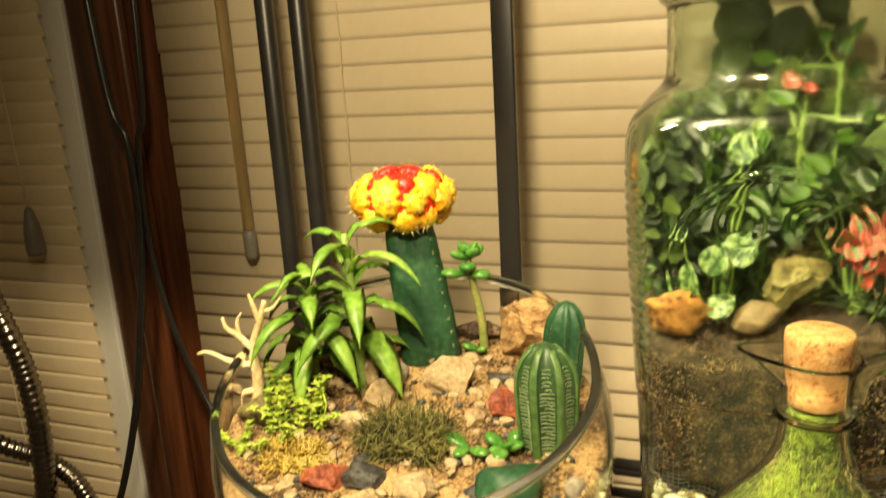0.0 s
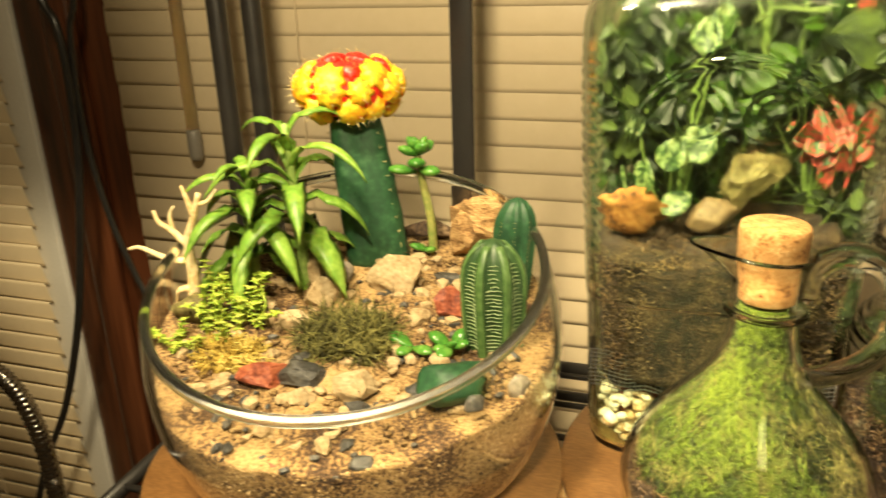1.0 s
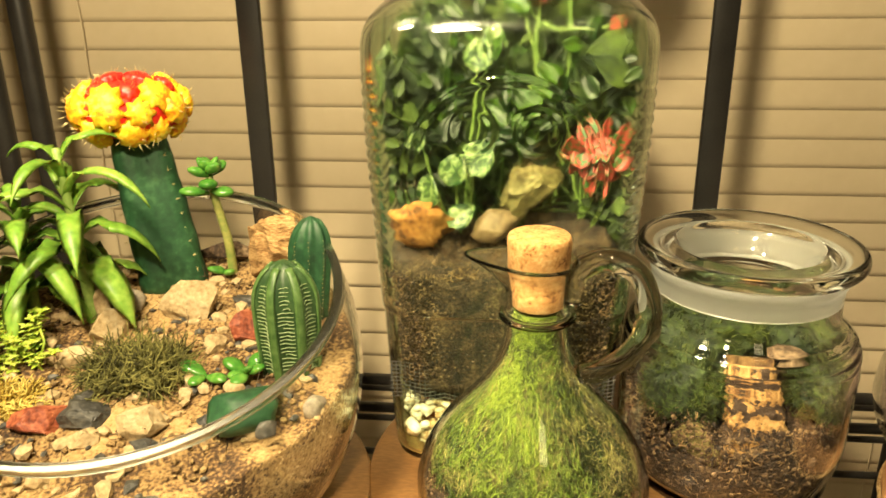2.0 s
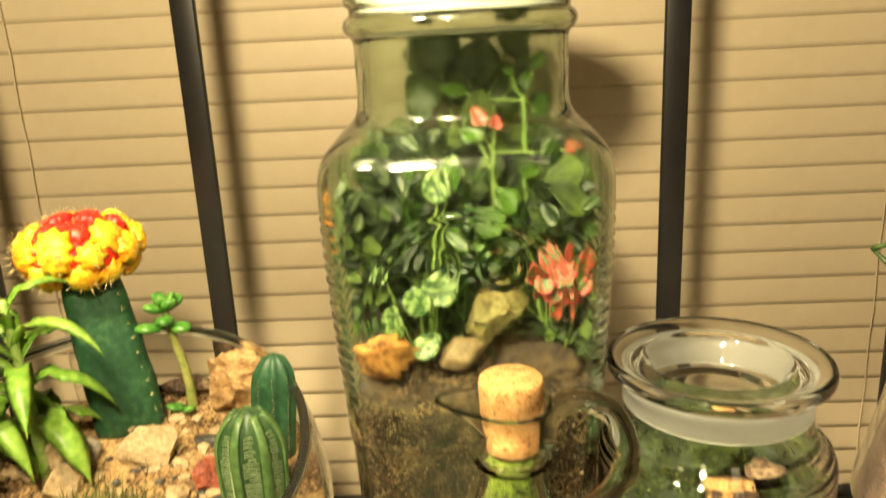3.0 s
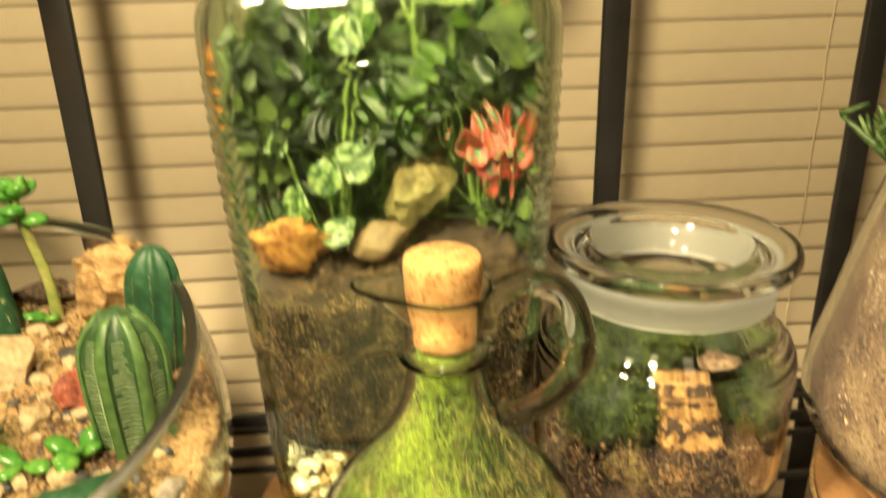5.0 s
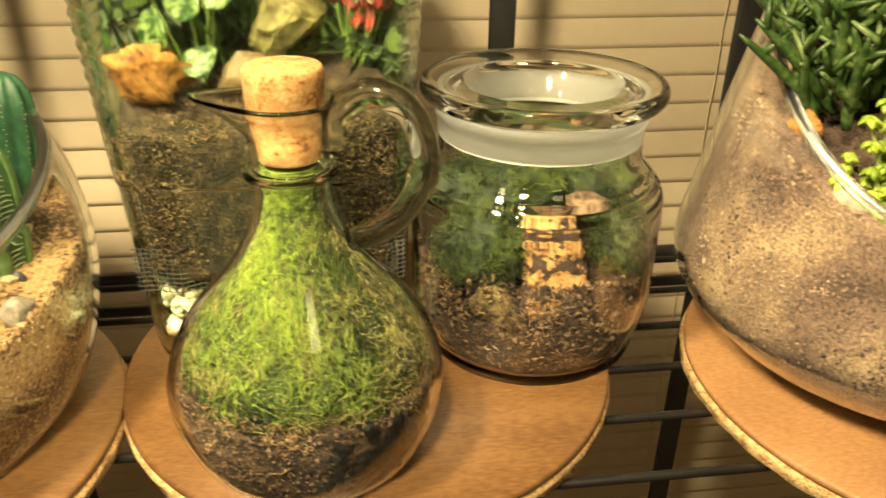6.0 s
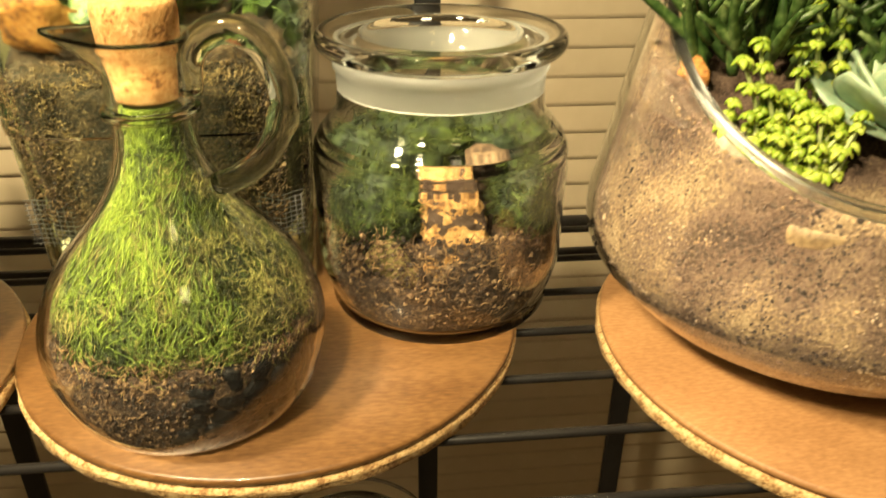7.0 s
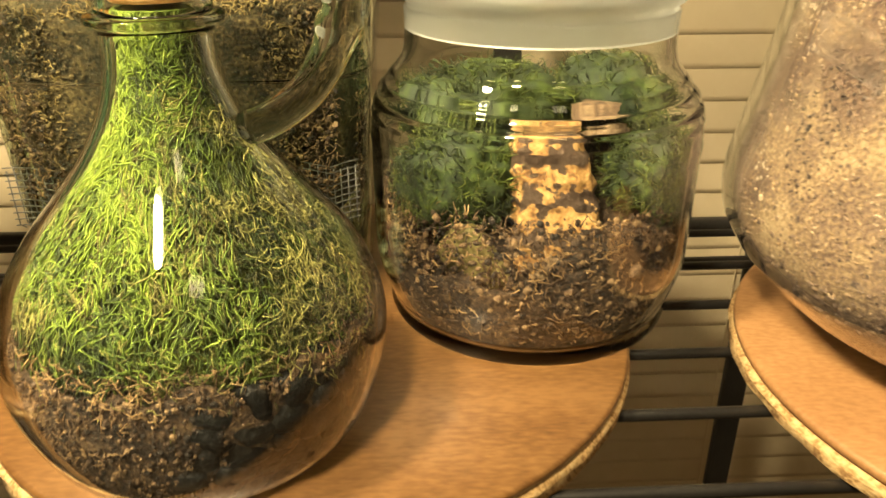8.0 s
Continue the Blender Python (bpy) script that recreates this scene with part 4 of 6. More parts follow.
def sprig(bm, x, y, z, h, rnd, size, lean=0.5, whorls=7):
    """A stonecrop sprig: a thin stem with whorls of small fat leaves."""
    d = Vector((rnd.gauss(0, lean), rnd.gauss(0, lean), 1)).normalized()
    p0, p1 = Vector((x, y, z)), Vector((x, y, z)) + d * h
    sweep(bm, [p0, p0.lerp(p1, 0.5) + Vector((rnd.gauss(0, h * 0.06), rnd.gauss(0, h * 0.06), 0)), p1], size * 0.16, segs=4)
    for k in range(whorls):
        c = p0.lerp(p1, 0.25 + 0.75 * k / (whorls - 1))
        for j in range(4):
            a = j * 1.571 + k * 0.8
            w = Vector((math.cos(a), math.sin(a), rnd.uniform(0.1, 0.6)))
            leaf(bm, c, w, size * rnd.uniform(0.7, 1.1), size * 0.62, droop=0.3, thick=size * 0.16, steps=3, segs=5)


def stonecrop(x, y, rad, count, h, size, label, seed, zf, mat=SEDUM, lean=0.7):
    top = thing("stonecrop", (x, y, zf(x, y)), label, "succulent")
    rnd = random.Random(seed)
    for _ in range(count):
        a, r = rnd.uniform(0, 6.28), rad * math.sqrt(rnd.random())
        px, py = x + r * math.cos(a), y + r * math.sin(a)
        bm = bmesh.new()
        sprig(bm, px, py, zf(px, py) - 0.001, h * rnd.uniform(0.55, 1.25), rnd, size, lean, rnd.randint(4, 7))
        part("sprig", bm, mat, top)


stonecrop(-0.1865, 0.374, 0.019, 26, 0.024, 0.0042, "chartreuse stonecrop sprawling over sand", 51, sand_z)
stonecrop(-0.196, 0.348, 0.012, 9, 0.012, 0.0036, "low chartreuse stonecrop tuft near the rim", 52, sand_z)


def moss_clump(name, c, rad, h, count, ln, thick, mat, seed, label, zf=sand_z, keep=None):
    top = thing(name, (c[0], c[1], zf(*c)), label, "moss")
    bm = bmesh.new()
    res = bmesh.ops.create_icosphere(bm, subdivisions=4, radius=1)
    for v in res["verts"]:
        k = 1 + 0.3 * noise.noise(v.co * 3 + Vector((seed, 0, 0))) + 0.12 * noise.noise(v.co * 11)
        v.co = Vector((c[0] + v.co.x * rad[0] * k, c[1] + v.co.y * rad[1] * k, zf(*c) - 0.001 + max(-0.2, v.co.z) * h * k))
    part("cushion", bm, mat, top)

    def place(rnd):
        a, e = rnd.uniform(0, 6.28), math.asin(rnd.random())
        n = Vector((math.cos(a) * math.cos(e), math.sin(a) * math.cos(e), math.sin(e)))
        return Vector((c[0] + n.x * rad[0] * 0.95, c[1] + n.y * rad[1] * 0.95, zf(*c) + n.z * h * 0.95)), n
    tagged(part("fronds", strands(bmesh.new(), count, place, ln, thick, seed, 0.9, 0.8, keep), mat, top), kind="stuff")


moss_clump("moss_clump", (-0.1255, 0.372), (0.022, 0.018), 0.009, 900, 0.012, 0.00042, MOSS_DRY, 61, "dry olive moss clump in the middle of sand")
moss_clump("moss_clump", (-0.176, 0.348), (0.017, 0.012), 0.006, 420, 0.006, 0.0006, LICHEN, 62, "yellow crumbly reindeer moss on the sand")


def fat_leaf(bm, base, way, ln, wid, up=0.0):
    """A plump oval leaf on a short stalk."""
    d = (Vector(way) + Vector((0, 0, up))).normalized()
    q = d.to_track_quat("Z", "Y")
    res = bmesh.ops.create_icosphere(bm, subdivisions=3, radius=1)
    for v in res["verts"]:
        t = (v.co.z + 1) / 2
        k = 0.45 + 0.55 * min(1, t * 1.7)
        v.co = Vector(base) + q @ Vector((v.co.x * wid * 0.58 * k, v.co.y * wid * 0.34 * k - 0.10 * ln * (t - 0.5) ** 2, (v.co.z + 0.94) * ln / 2))
    return bm


def jade():
    x, y = -0.1115, 0.459
    z = sand_z(x, y) - 0.003
    top = thing("jade_plant", (x, y, z), "single-stemmed jade plant with glossy oval leaves", "succulent")
    stem = smooth_path([(x, y, z), (x - 0.001, y, z + 0.022), (x - 0.0055, y, z + 0.045), (x - 0.0075, y, z + 0.058)])
    part("stem", sweep(bmesh.new(), stem, lambda t: 0.0027 - 0.0008 * t, segs=9), JADE_STEM, top)
    tip = stem[-1]
    for k, (a, e, ln, w, dz) in enumerate(((200, 0.15, 0.017, 0.0085, -0.009), (-20, 0.05, 0.015, 0.009, -0.008), (-75, 0.2, 0.013, 0.009, -0.004), (-130, 0.55, 0.013, 0.008, 0), (-40, 0.8, 0.012, 0.008, 0.001), (60, 0.6, 0.013, 0.008, 0), (130, 0.9, 0.012, 0.007, 0.001), (-95, 1.5, 0.010, 0.007, 0.002), (20, 1.6, 0.010, 0.006, 0.002), (180, 1.6, 0.010, 0.006, 0.002))):
        part("leaf", fat_leaf(bmesh.new(), tip + Vector((0, 0, dz)), (math.cos(radians(a)), math.sin(radians(a)), e), ln, w), JADE, top)
    for a, ln in ((-150, 0.012), (-60, 0.010), (190, 0.009)):
        part("leaf", fat_leaf(bmesh.new(), Vector((x - 0.002, y - 0.003, z + 0.004)), (math.cos(radians(a)), math.sin(radians(a)), 0.5), ln, 0.006), JADE, top)


jade()


def offsets(x, y, label, leaves, mat=JADE, seed=1):
    z = sand_z(x, y)
    top = thing("succulent_offset", (x, y, z), label, "succulent")
    for a, e, ln, w in leaves:
        part("leaf", fat_leaf(bmesh.new(), Vector((x, y, z + 0.002)), (math.cos(radians(a)), math.sin(radians(a)), e), ln, w), mat, top)


offsets(-0.0755, 0.3735, "small glossy green succulent cutting on sand", ((170, 0.5, 0.013, 0.0075), (-100, 0.1, 0.013, 0.007), (-20, 0.55, 0.011, 0.0065), (60, 0.8, 0.011, 0.006), (230, 0.2, 0.010, 0.006), (-60, 0.9, 0.009, 0.005)))
offsets(-0.0935, 0.3705, "fallen green succulent leaves on sand", ((160, 0.25, 0.015, 0.008), (-30, 0.15, 0.014, 0.0065), (-110, 0.1, 0.011, 0.006)))
single("cactus_pad", rock(bmesh.new(), (-0.0650, 0.343, 0.8675), (0.0210, 0.0115, 0.0085), 71, 0.25, 0.75, 0.25), CACTUS, "dark green cactus pad lying by the glass", "cactus")


# ---------------------------------------------------------------- tall square jar
JX, JY = 0.0375, 0.4565


def jar_wall(inset, segs=384):
    """Rings of the pressed jar from foot to mouth, drawn in by inset."""
    keys = [  # height, half-width, squareness
        (0.8000, 0.0500, 5.0), (0.8015, 0.0555, 5.0), (0.8050, 0.0580, 5.0), (0.8250, 0.0592, 5.2), (0.8800, 0.0615, 5.4), (0.8850, 0.0625, 5.4), (0.9300, 0.0648, 5.6), (0.9700, 0.0668, 5.6),
        (0.9980, 0.0674, 5.6), (1.0080, 0.0668, 5.4), (1.0140, 0.0650, 4.8), (1.0185, 0.0618, 4.0), (1.0235, 0.0572, 3.0), (1.0290, 0.0522, 2.3), (1.0370, 0.0487, 2.0), (1.0550, 0.0487, 2.0),
        (1.0620, 0.0490, 2.0), (1.0650, 0.0520, 2.0), (1.0680, 0.0530, 2.0), (1.0710, 0.0520, 2.0), (1.0730, 0.0500, 2.0), (1.0755, 0.0500, 2.0), (1.0770, 0.0518, 2.0), (1.0795, 0.0520, 2.0), (1.0815, 0.0503, 2.0), (1.0858, 0.0493, 2.0),
    ]
    curve = smooth_path([(k[0], k[1] * 0.957 if k[2] > 2 else k[1], k[2] * 0.01) for k in keys], 5)
    keys = [(p.x, p.y, p.z * 100) for p in curve]
    zs = [k[0] for k in keys]
    heights = sorted(set([round(z, 4) for z in zs] + [round(z, 4) for z in np.arange(0.81, 1.0, 0.0013)]))
    rows = []
    for z in heights:
        hw, sq = np.interp(z, zs, [k[1] for k in keys]) - inset, np.interp(z, zs, [k[2] for k in keys])
        row = []
        for i in range(segs):
            a = 2 * math.pi * i / segs
            c, s = math.cos(a), math.sin(a)
            r = hw / (abs(c) ** sq + abs(s) ** sq) ** (1 / sq)
            if not inset and 0.81 < z < 1.0:
                x, dz = r * c, z - 0.952
                if abs(s) > abs(c) * 1.1:  # pressed rings on the broad faces
                    d = math.hypot(x, dz)
                    r += 0.0011 * math.exp(-((d - 0.0410) / 0.0016) ** 2)
                    for ex in (-0.0135, 0.0135):
                        d2 = math.hypot(x - ex, dz - 0.020)
                        r += 0.0007 * math.exp(-((d2 - 0.0085) / 0.0014) ** 2)
                else:  # ribbed corners
                    r += 0.00042 * math.sin(z * 1150) * min(1, max(0, (z - 0.90) / 0.03)) * min(1, max(0, (0.998 - z) / 0.01))
            row.append(Vector((JX + r * c, JY + r * s, z)))
        rows.append(row)
    return rows


def jar_half(z, inset=0.0):
    return float(np.interp(z, [0.80, 0.805, 0.825, 0.88, 0.93, 0.998], [0.0531, 0.0555, 0.0567, 0.0589, 0.0620, 0.0643])) - inset


def square_bed(z0, z1, inset, seed, amp=0.003, slope=(0, 0), layers=14, segs=96):
    """A layer of fill inside the square jar."""
    off = Vector((seed, seed, seed))

    def rad(a, z, s=1.0):
        c, q = math.cos(a), math.sin(a)
        r = jar_half(z, inset) / (abs(c) ** 5 + abs(q) ** 5) ** 0.2 * s
        return JX + r * c, JY + r * q
    rows = []
    ang = [2 * math.pi * i / segs for i in range(segs)]

    def top(x, y):
        p = Vector((x, y, 0)) * 50 + off
        return z1 + slope[0] * (x - JX) + slope[1] * (y - JY) + amp * noise.noise(p) + amp * 0.5 * noise.noise(p * 3.7)
    for k in range(layers + 1):
        row = []
        for a in ang:
            x, y = rad(a, z1)
            z = z0 + (top(x, y) - z0) * k / layers
            row.append(Vector((*rad(a, z), z)))
        rows.append(row)
    for k in range(1, 12):
        row = []
        for a in ang:
            x, y = rad(a, z1, 1 - k / 12)
            row.append(Vector((x, y, top(x, y))))
        rows.append(row)
    return rings(bmesh.new(), rows)


jar = thing("square_glass_jar", (JX, JY, 0.8), "tall square pressed-glass jar terrarium with wooden lid", "glass jar")
outer, inner = jar_wall(0.0), jar_wall(0.0034)
inner = [row for row in inner if row[0].z > 0.8045]
vessel = part("vessel", rings(bmesh.new(), outer + inner[::-1]), PRESSED, jar, "clear pressed glass with raised rings and ribbed corners", shadow=False)
vessel.data.materials.append(CONDENSED)
vessel.data.polygons.foreach_set("material_index", [int(k >= len(outer) * 384 and p.center.z > 0.112) for k, p in enumerate(vessel.data.polygons)])
lid = part("lid", lathe(bmesh.new(), JX + 0.0025, JY, [(0.050, 1.0862), (0.0545, 1.0868), (0.0558, 1.0890), (0.0558, 1.104), (0.0545, 1.1065), (0.020, 1.1078)], 96), PINE, jar, "pale turned wooden lid")
# White here stands in for the bright reflection at the thread.
part("glare_plug", lathe(bmesh.new(), JX, JY, [(0.0445, 1.0725), (0.0452, 1.0735), (0.0452, 1.0862)], 64), WHITE, lid, "white insert standing in for a reflection at the mouth")

# fill of the jar: gravel, screen, soil
bm, rnd = bmesh.new(), random.Random(12)
for _ in range(520):
    z = rnd.uniform(0.808, 0.834)
    h = jar_half(z, 0.0085)
    e = rnd.random()
    x, y = (rnd.uniform(-h, h), -h + rnd.random() * 0.004) if e < 0.5 else ((-h + rnd.random() * 0.004, rnd.uniform(-h, h)) if e < 0.75 else ((h - rnd.random() * 0.004, rnd.uniform(-h, h)) if e < 0.9 else (rnd.uniform(-h, h), rnd.uniform(-h, h))))
    if abs(x) > h * 0.9 and abs(y) > h * 0.9:
        continue
    s = rnd.uniform(0.0025, 0.0055)
    rock(bm, (JX + x, JY + y, z), (s, s * rnd.uniform(0.6, 1), s * rnd.uniform(0.5, 0.9)), rnd.randint(1, 9999), 0.3, rnd.uniform(0, 6), rnd.uniform(0, 1), 1)
single("gravel_layer", bm, GRAVEL, "white and tan drainage gravel at the jar's foot", "gravel", kind="stuff")
single("gravel_core", square_bed(0.8062, 0.828, 0.014, 4, 0.001), REDSTONE, "dark gravel heart of the drainage layer", "gravel", kind="stuff")
bm = bmesh.new()
for k in range(46):  # fine screen, bent up along the glass
    u = -0.053 + k * 0.106 / 45
    h = jar_half(0.845, 0.0056)
    wob = 0.0012 * math.sin(k * 0.7)
    sweep(bm, [(JX + u, JY - h, 0.856 + wob), (JX + u, JY - h + 0.0006, 0.838 + wob), (JX + u, JY - h + 0.004, 0.8355)], 0.00022, segs=3)
for k in range(10):
    z = 0.838 + k * 0.0021
    h = jar_half(0.845, 0.0056)
    sweep(bm, [(JX - 0.054 + 0.108 * j / 12, JY - h, z + 0.0012 * math.sin(j * 2.7)) for j in range(13)], 0.00022, segs=3)
single("mesh_screen", bm, MESH_GREY, "grey mesh screen between gravel and soil", "screen", kind="stuff")
single("charcoal_layer", square_bed(0.8365, 0.850, 0.0072, 6, 0.003), CHAR, "dark charcoal layer above the screen", "charcoal", kind="stuff")
single("jar_soil", square_bed(0.8425, 0.9180, 0.0044, 9, 0.006, (0.02, 0.28)), SOIL, "dark fibrous potting soil filling the jar", "soil", kind="stuff")


def jar_keep(p):
    h = jar_half(max(0.8, min(0.998, p.z)), 0.0044) - 0.0006
    return Vector((max(JX - h, min(JX + h, p.x)), max(JY - h, min(JY + h, p.y)), p.z))


def jar_press(bm):
    """Bend whatever would pass the jar's wall back against the glass."""
    for v in bm.verts:
        x, y, z = v.co.x - JX, v.co.y - JY, v.co.z
        if z > 1.028:
            lim, sq = 0.0435, 2.0
        else:
            k = min(1, max(0, (z - 0.998) / 0.030))
            lim, sq = (jar_half(min(z, 0.998), 0.0044) * (1 - k) + 0.0435 * k), 5.2 - 3.2 * k
        g = ((abs(x) / lim) ** sq + (abs(y) / lim) ** sq) ** (1 / sq)
        if g > 1:
            v.co.x, v.co.y = JX + x / g, JY + y / g
    return bm


def jar_face(rnd):
    z = rnd.uniform(0.848, 0.904)
    if rnd.random() < 0.42:
        x, y = rnd.uniform(-0.052, 0.052), rnd.uniform(-0.055, 0.0)
        return Vector((JX + x, JY + y, 0.9185 + 0.02 * x + 0.28 * y)), Vector((0, 0, 0.5))
    h = jar_half(z, 0.0047)
    u = rnd.uniform(-h * 0.9, h * 0.9)
    e = rnd.random()
    if e < 0.6:
        return Vector((JX + u, JY - h, z)), Vector((0.2, -0.1, 0))
    return Vector((JX + (-h if e < 0.85 else h), JY + u, z)), Vector((0, 0.2, 0))


grit("soil_crumbs", 7500, lambda rnd, size: jar_keep(jar_face(rnd)[0]), 0.0003, 0.0012, CRUMB, "brown bark crumbs against the jar's glass", "soil", 5)
single("soil_fibres", strands(bmesh.new(), 6500, jar_face, 0.0036, 0.00024, 33, 0.9, 0.2, jar_keep), FIBRE, "fine brown root fibres against the jar's glass", "soil", kind="stuff")


def jar_top(x, y):
    return 0.9180 + 0.02 * (x - JX) + 0.28 * (y - JY)


single("bark_shard", rock(bmesh.new(), (-0.0040, 0.4185, 0.9235), (0.0185, 0.0050, 0.0115), 81, 1.1, 0.25, 0.3), AMBER, "jagged orange bark shard leaning on soil", "bark")
stone(0.0490, 0.428, (0.0155, 0.0080, 0.0145), OLIVESTONE, "upright olive quartz stone in the jar", 93, 0.35, 0.2, z=0.934, rough=0.7)
stone(0.0330, 0.424, (0.0135, 0.0080, 0.0090), DIMSTONE, "smooth tan stone leaning in the jar", 83, 0.3, z=0.918, rough=0.12)
single("soil_clod", rock(bmesh.new(), (0.0720, 0.428, 0.9130), (0.0210, 0.0125, 0.0140), 84, 0.5, 0.1, 0, 4), SOIL, "rounded clod of dark fibrous soil", "soil")


def broad_leaf(bm, c, n, up, ln, wid, seed, wavy=0.06):
    """A broad oval leaf blade with a pointed tip, cupped, of real thickness."""
    n, up = Vector(n).normalized(), Vector(up)
    up = (up - up.dot(n) * n).normalized()
    s = up.cross(n)
    front, back = [], []
    nu, nv = 8, 5
    for i in range(nu + 1):
        t = i / nu
        w = wid / 2 * max(0.03, math.sin(math.pi * min(1, t ** 0.75)) ** 0.75)
        for rowset, o in ((front, 0.00025), (back, -0.00025)):
            rowset.append([Vector(c) + up * (ln * (t - 0.5)) + s * (w * (2 * j / (nv - 1) - 1)) + n * (o + wid * 0.16 * abs(2 * j / (nv - 1) - 1) - ln * 0.25 * (t - 0.5) ** 2 + wavy * wid * noise.noise(Vector((t * 4 + seed, j * 0.9, seed)))) for j in range(nv)])
    rows = [f + b[::-1] for f, b in zip(front, back)]
    return rings(bm, rows)


def leafy(name, base, spec, mat, label, stem_mat=LEAF_STEM, category="plant", wavy=0.06, fork=None):
    """A small plant: stems from base to leaves (centre, facing, length, width)."""
    top = thing(name, base, label, category)
    if fork:
        part("stem", sweep(bmesh.new(), smooth_path([base, Vector(base).lerp(Vector(fork), 0.5) + Vector((0.003, 0, 0)), fork], 5), 0.0011, segs=6), stem_mat, top)
        base = fork
    for k, (c, n, ln, wid) in enumerate(spec):
        c = Vector(c)
        b = Vector(base)
        mid = b.lerp(c, 0.55) + Vector((0, 0.004, -0.002))
        up = Vector((c.x - b.x, c.y - b.y, 0.6 * (c.z - b.z) + 0.004))
        stem = part("stem", sweep(bmesh.new(), smooth_path([b, mid, c - up.normalized() * ln * 0.45], 4), 0.0007, segs=5), stem_mat, top)
        part("leaf", jar_press(broad_leaf(bmesh.new(), c, n, up, ln, wid, k * 1.7, wavy)), mat, top)


F = (-0.1, -1, 0.35)
leafy("veined_plant", (0.014, 0.442, 0.902), [((0.0255, 0.4245, 0.9535), F, 0.019, 0.0165), ((0.0145, 0.4225, 0.9485), (-0.3, -1, 0.3), 0.016, 0.014), ((0.0025, 0.4205, 0.9385), (-0.5, -1, 0.2), 0.017, 0.0135), ((0.0175, 0.421, 0.9265), (0, -1, 0.7), 0.016, 0.012), ((0.0255, 0.432, 0.9985), (-0.2, -1, 0.3), 0.017, 0.014), ((-0.003, 0.426, 0.9605), (-0.4, -1, 0.4), 0.010, 0.008), ((0.031, 0.434, 1.004), (0.4, -1, 0.3), 0.014, 0.012)], VARIEGATE, "silver-veined green foliage plant in the jar")
rnd = random.Random(29)
pink = []
for k in range(19):
    a, r = k * 2.399, 0.0150 * math.sqrt((k + 0.5) / 19) * rnd.uniform(0.8, 1.15)
    n = Vector((rnd.gauss(0.0, 0.45), -1, rnd.gauss(0.4, 0.4)))
    pink.append(((0.0785 + r * math.cos(a), 0.4165 + rnd.uniform(0, 0.010), 0.9570 + r * math.sin(a) * 0.9), n, 0.0130 * rnd.uniform(0.7, 1.2), 0.0092 * rnd.uniform(0.7, 1.15)))
leafy("pink_plant", (0.074, 0.434, 0.915), pink, PINKLEAF, "pink-veined nerve plant in the jar")


def tangle(seed, count, mat, label, size, zlo, zhi, spread, ybase, walls=0.0):
    """A thicket of thin stems with small leaves that fills the jar's upper half."""
    rnd = random.Random(seed)
    x0, y0 = JX + rnd.uniform(-0.008, 0.008), ybase
    base = Vector((x0, y0, jar_top(x0, y0) - 0.002))
    top = thing("terrarium_plant", base, label, "plant")
    for k in range(count):
        z = rnd.uniform(zlo, zhi)
        lim = 0.062 if z < 1.008 else 0.050
        c = jar_keep(Vector((JX + rnd.uniform(-lim, lim) * min(1, spread / 0.026), ybase + rnd.uniform(-0.028, 0.030), z)))
        if rnd.random() < walls:
            c = Vector((JX + rnd.choice((-1, 1)) * rnd.uniform(0.050, 0.060), JY + rnd.uniform(-0.050, 0.052), z))
        c.y = max(JY - 0.052, min(JY + 0.055, c.y))
        b = base + Vector((rnd.uniform(-0.022, 0.022), rnd.uniform(-0.010, 0.010), 0))
        mid = b.lerp(c, 0.6) + Vector((rnd.uniform(-0.006, 0.006), 0, 0.004))
        pts = smooth_path([b, mid, c], 4)
        bm = bmesh.new()
        sweep(bm, pts, lambda t: 0.0008 - 0.0003 * t, segs=5)
        for j in range(rnd.randint(3, 5)):
            q = pts[-1 - j] if j < len(pts) else pts[-1]
            a = rnd.uniform(0, 6.28)
            n = Vector((rnd.gauss(0, 0.5), -1, rnd.gauss(0.4, 0.4)))
            d = Vector((math.cos(a), -0.2, math.sin(a) * 0.8))
            s = size * rnd.uniform(0.7, 1.3)
            broad_leaf(bm, jar_keep(q + d * s * 0.5), n, d, s, s * rnd.uniform(0.5, 0.8), rnd.random() * 9)
        part("shoot", jar_press(bm), mat, top)


tangle(1, 30, TERRALEAF, "bright green creeping foliage filling the jar", 0.009, 0.938, 1.014, 0.026, 0.446, 0.2)
tangle(2, 60, OLIVELEAF, "olive green foliage at the jar's back", 0.012, 0.925, 1.020, 0.026, 0.482, 0.35)
tangle(3, 50, MOSS_DARK, "deep green ferny growth in the jar", 0.008, 0.92, 1.015, 0.026, 0.466, 0.35)
# Added leaves that stand in for the green refracted in the shoulder glass.
tangle(5, 44, OLIVELEAF, "olive leaves added for greens refracted in the jar's shoulders", 0.010, 0.985, 1.024, 0.026, 0.460, 0.3)
tangle(9, 70, MOSS_DARK, "dense dark foliage pressed to the jar's back", 0.017, 0.92, 1.02, 0.026, 0.500, 0.25)
tangle(7, 40, MOSS_DARK, "dark creeping stems against the jar's back glass", 0.014, 0.912, 1.01, 0.026, 0.490, 0.3)

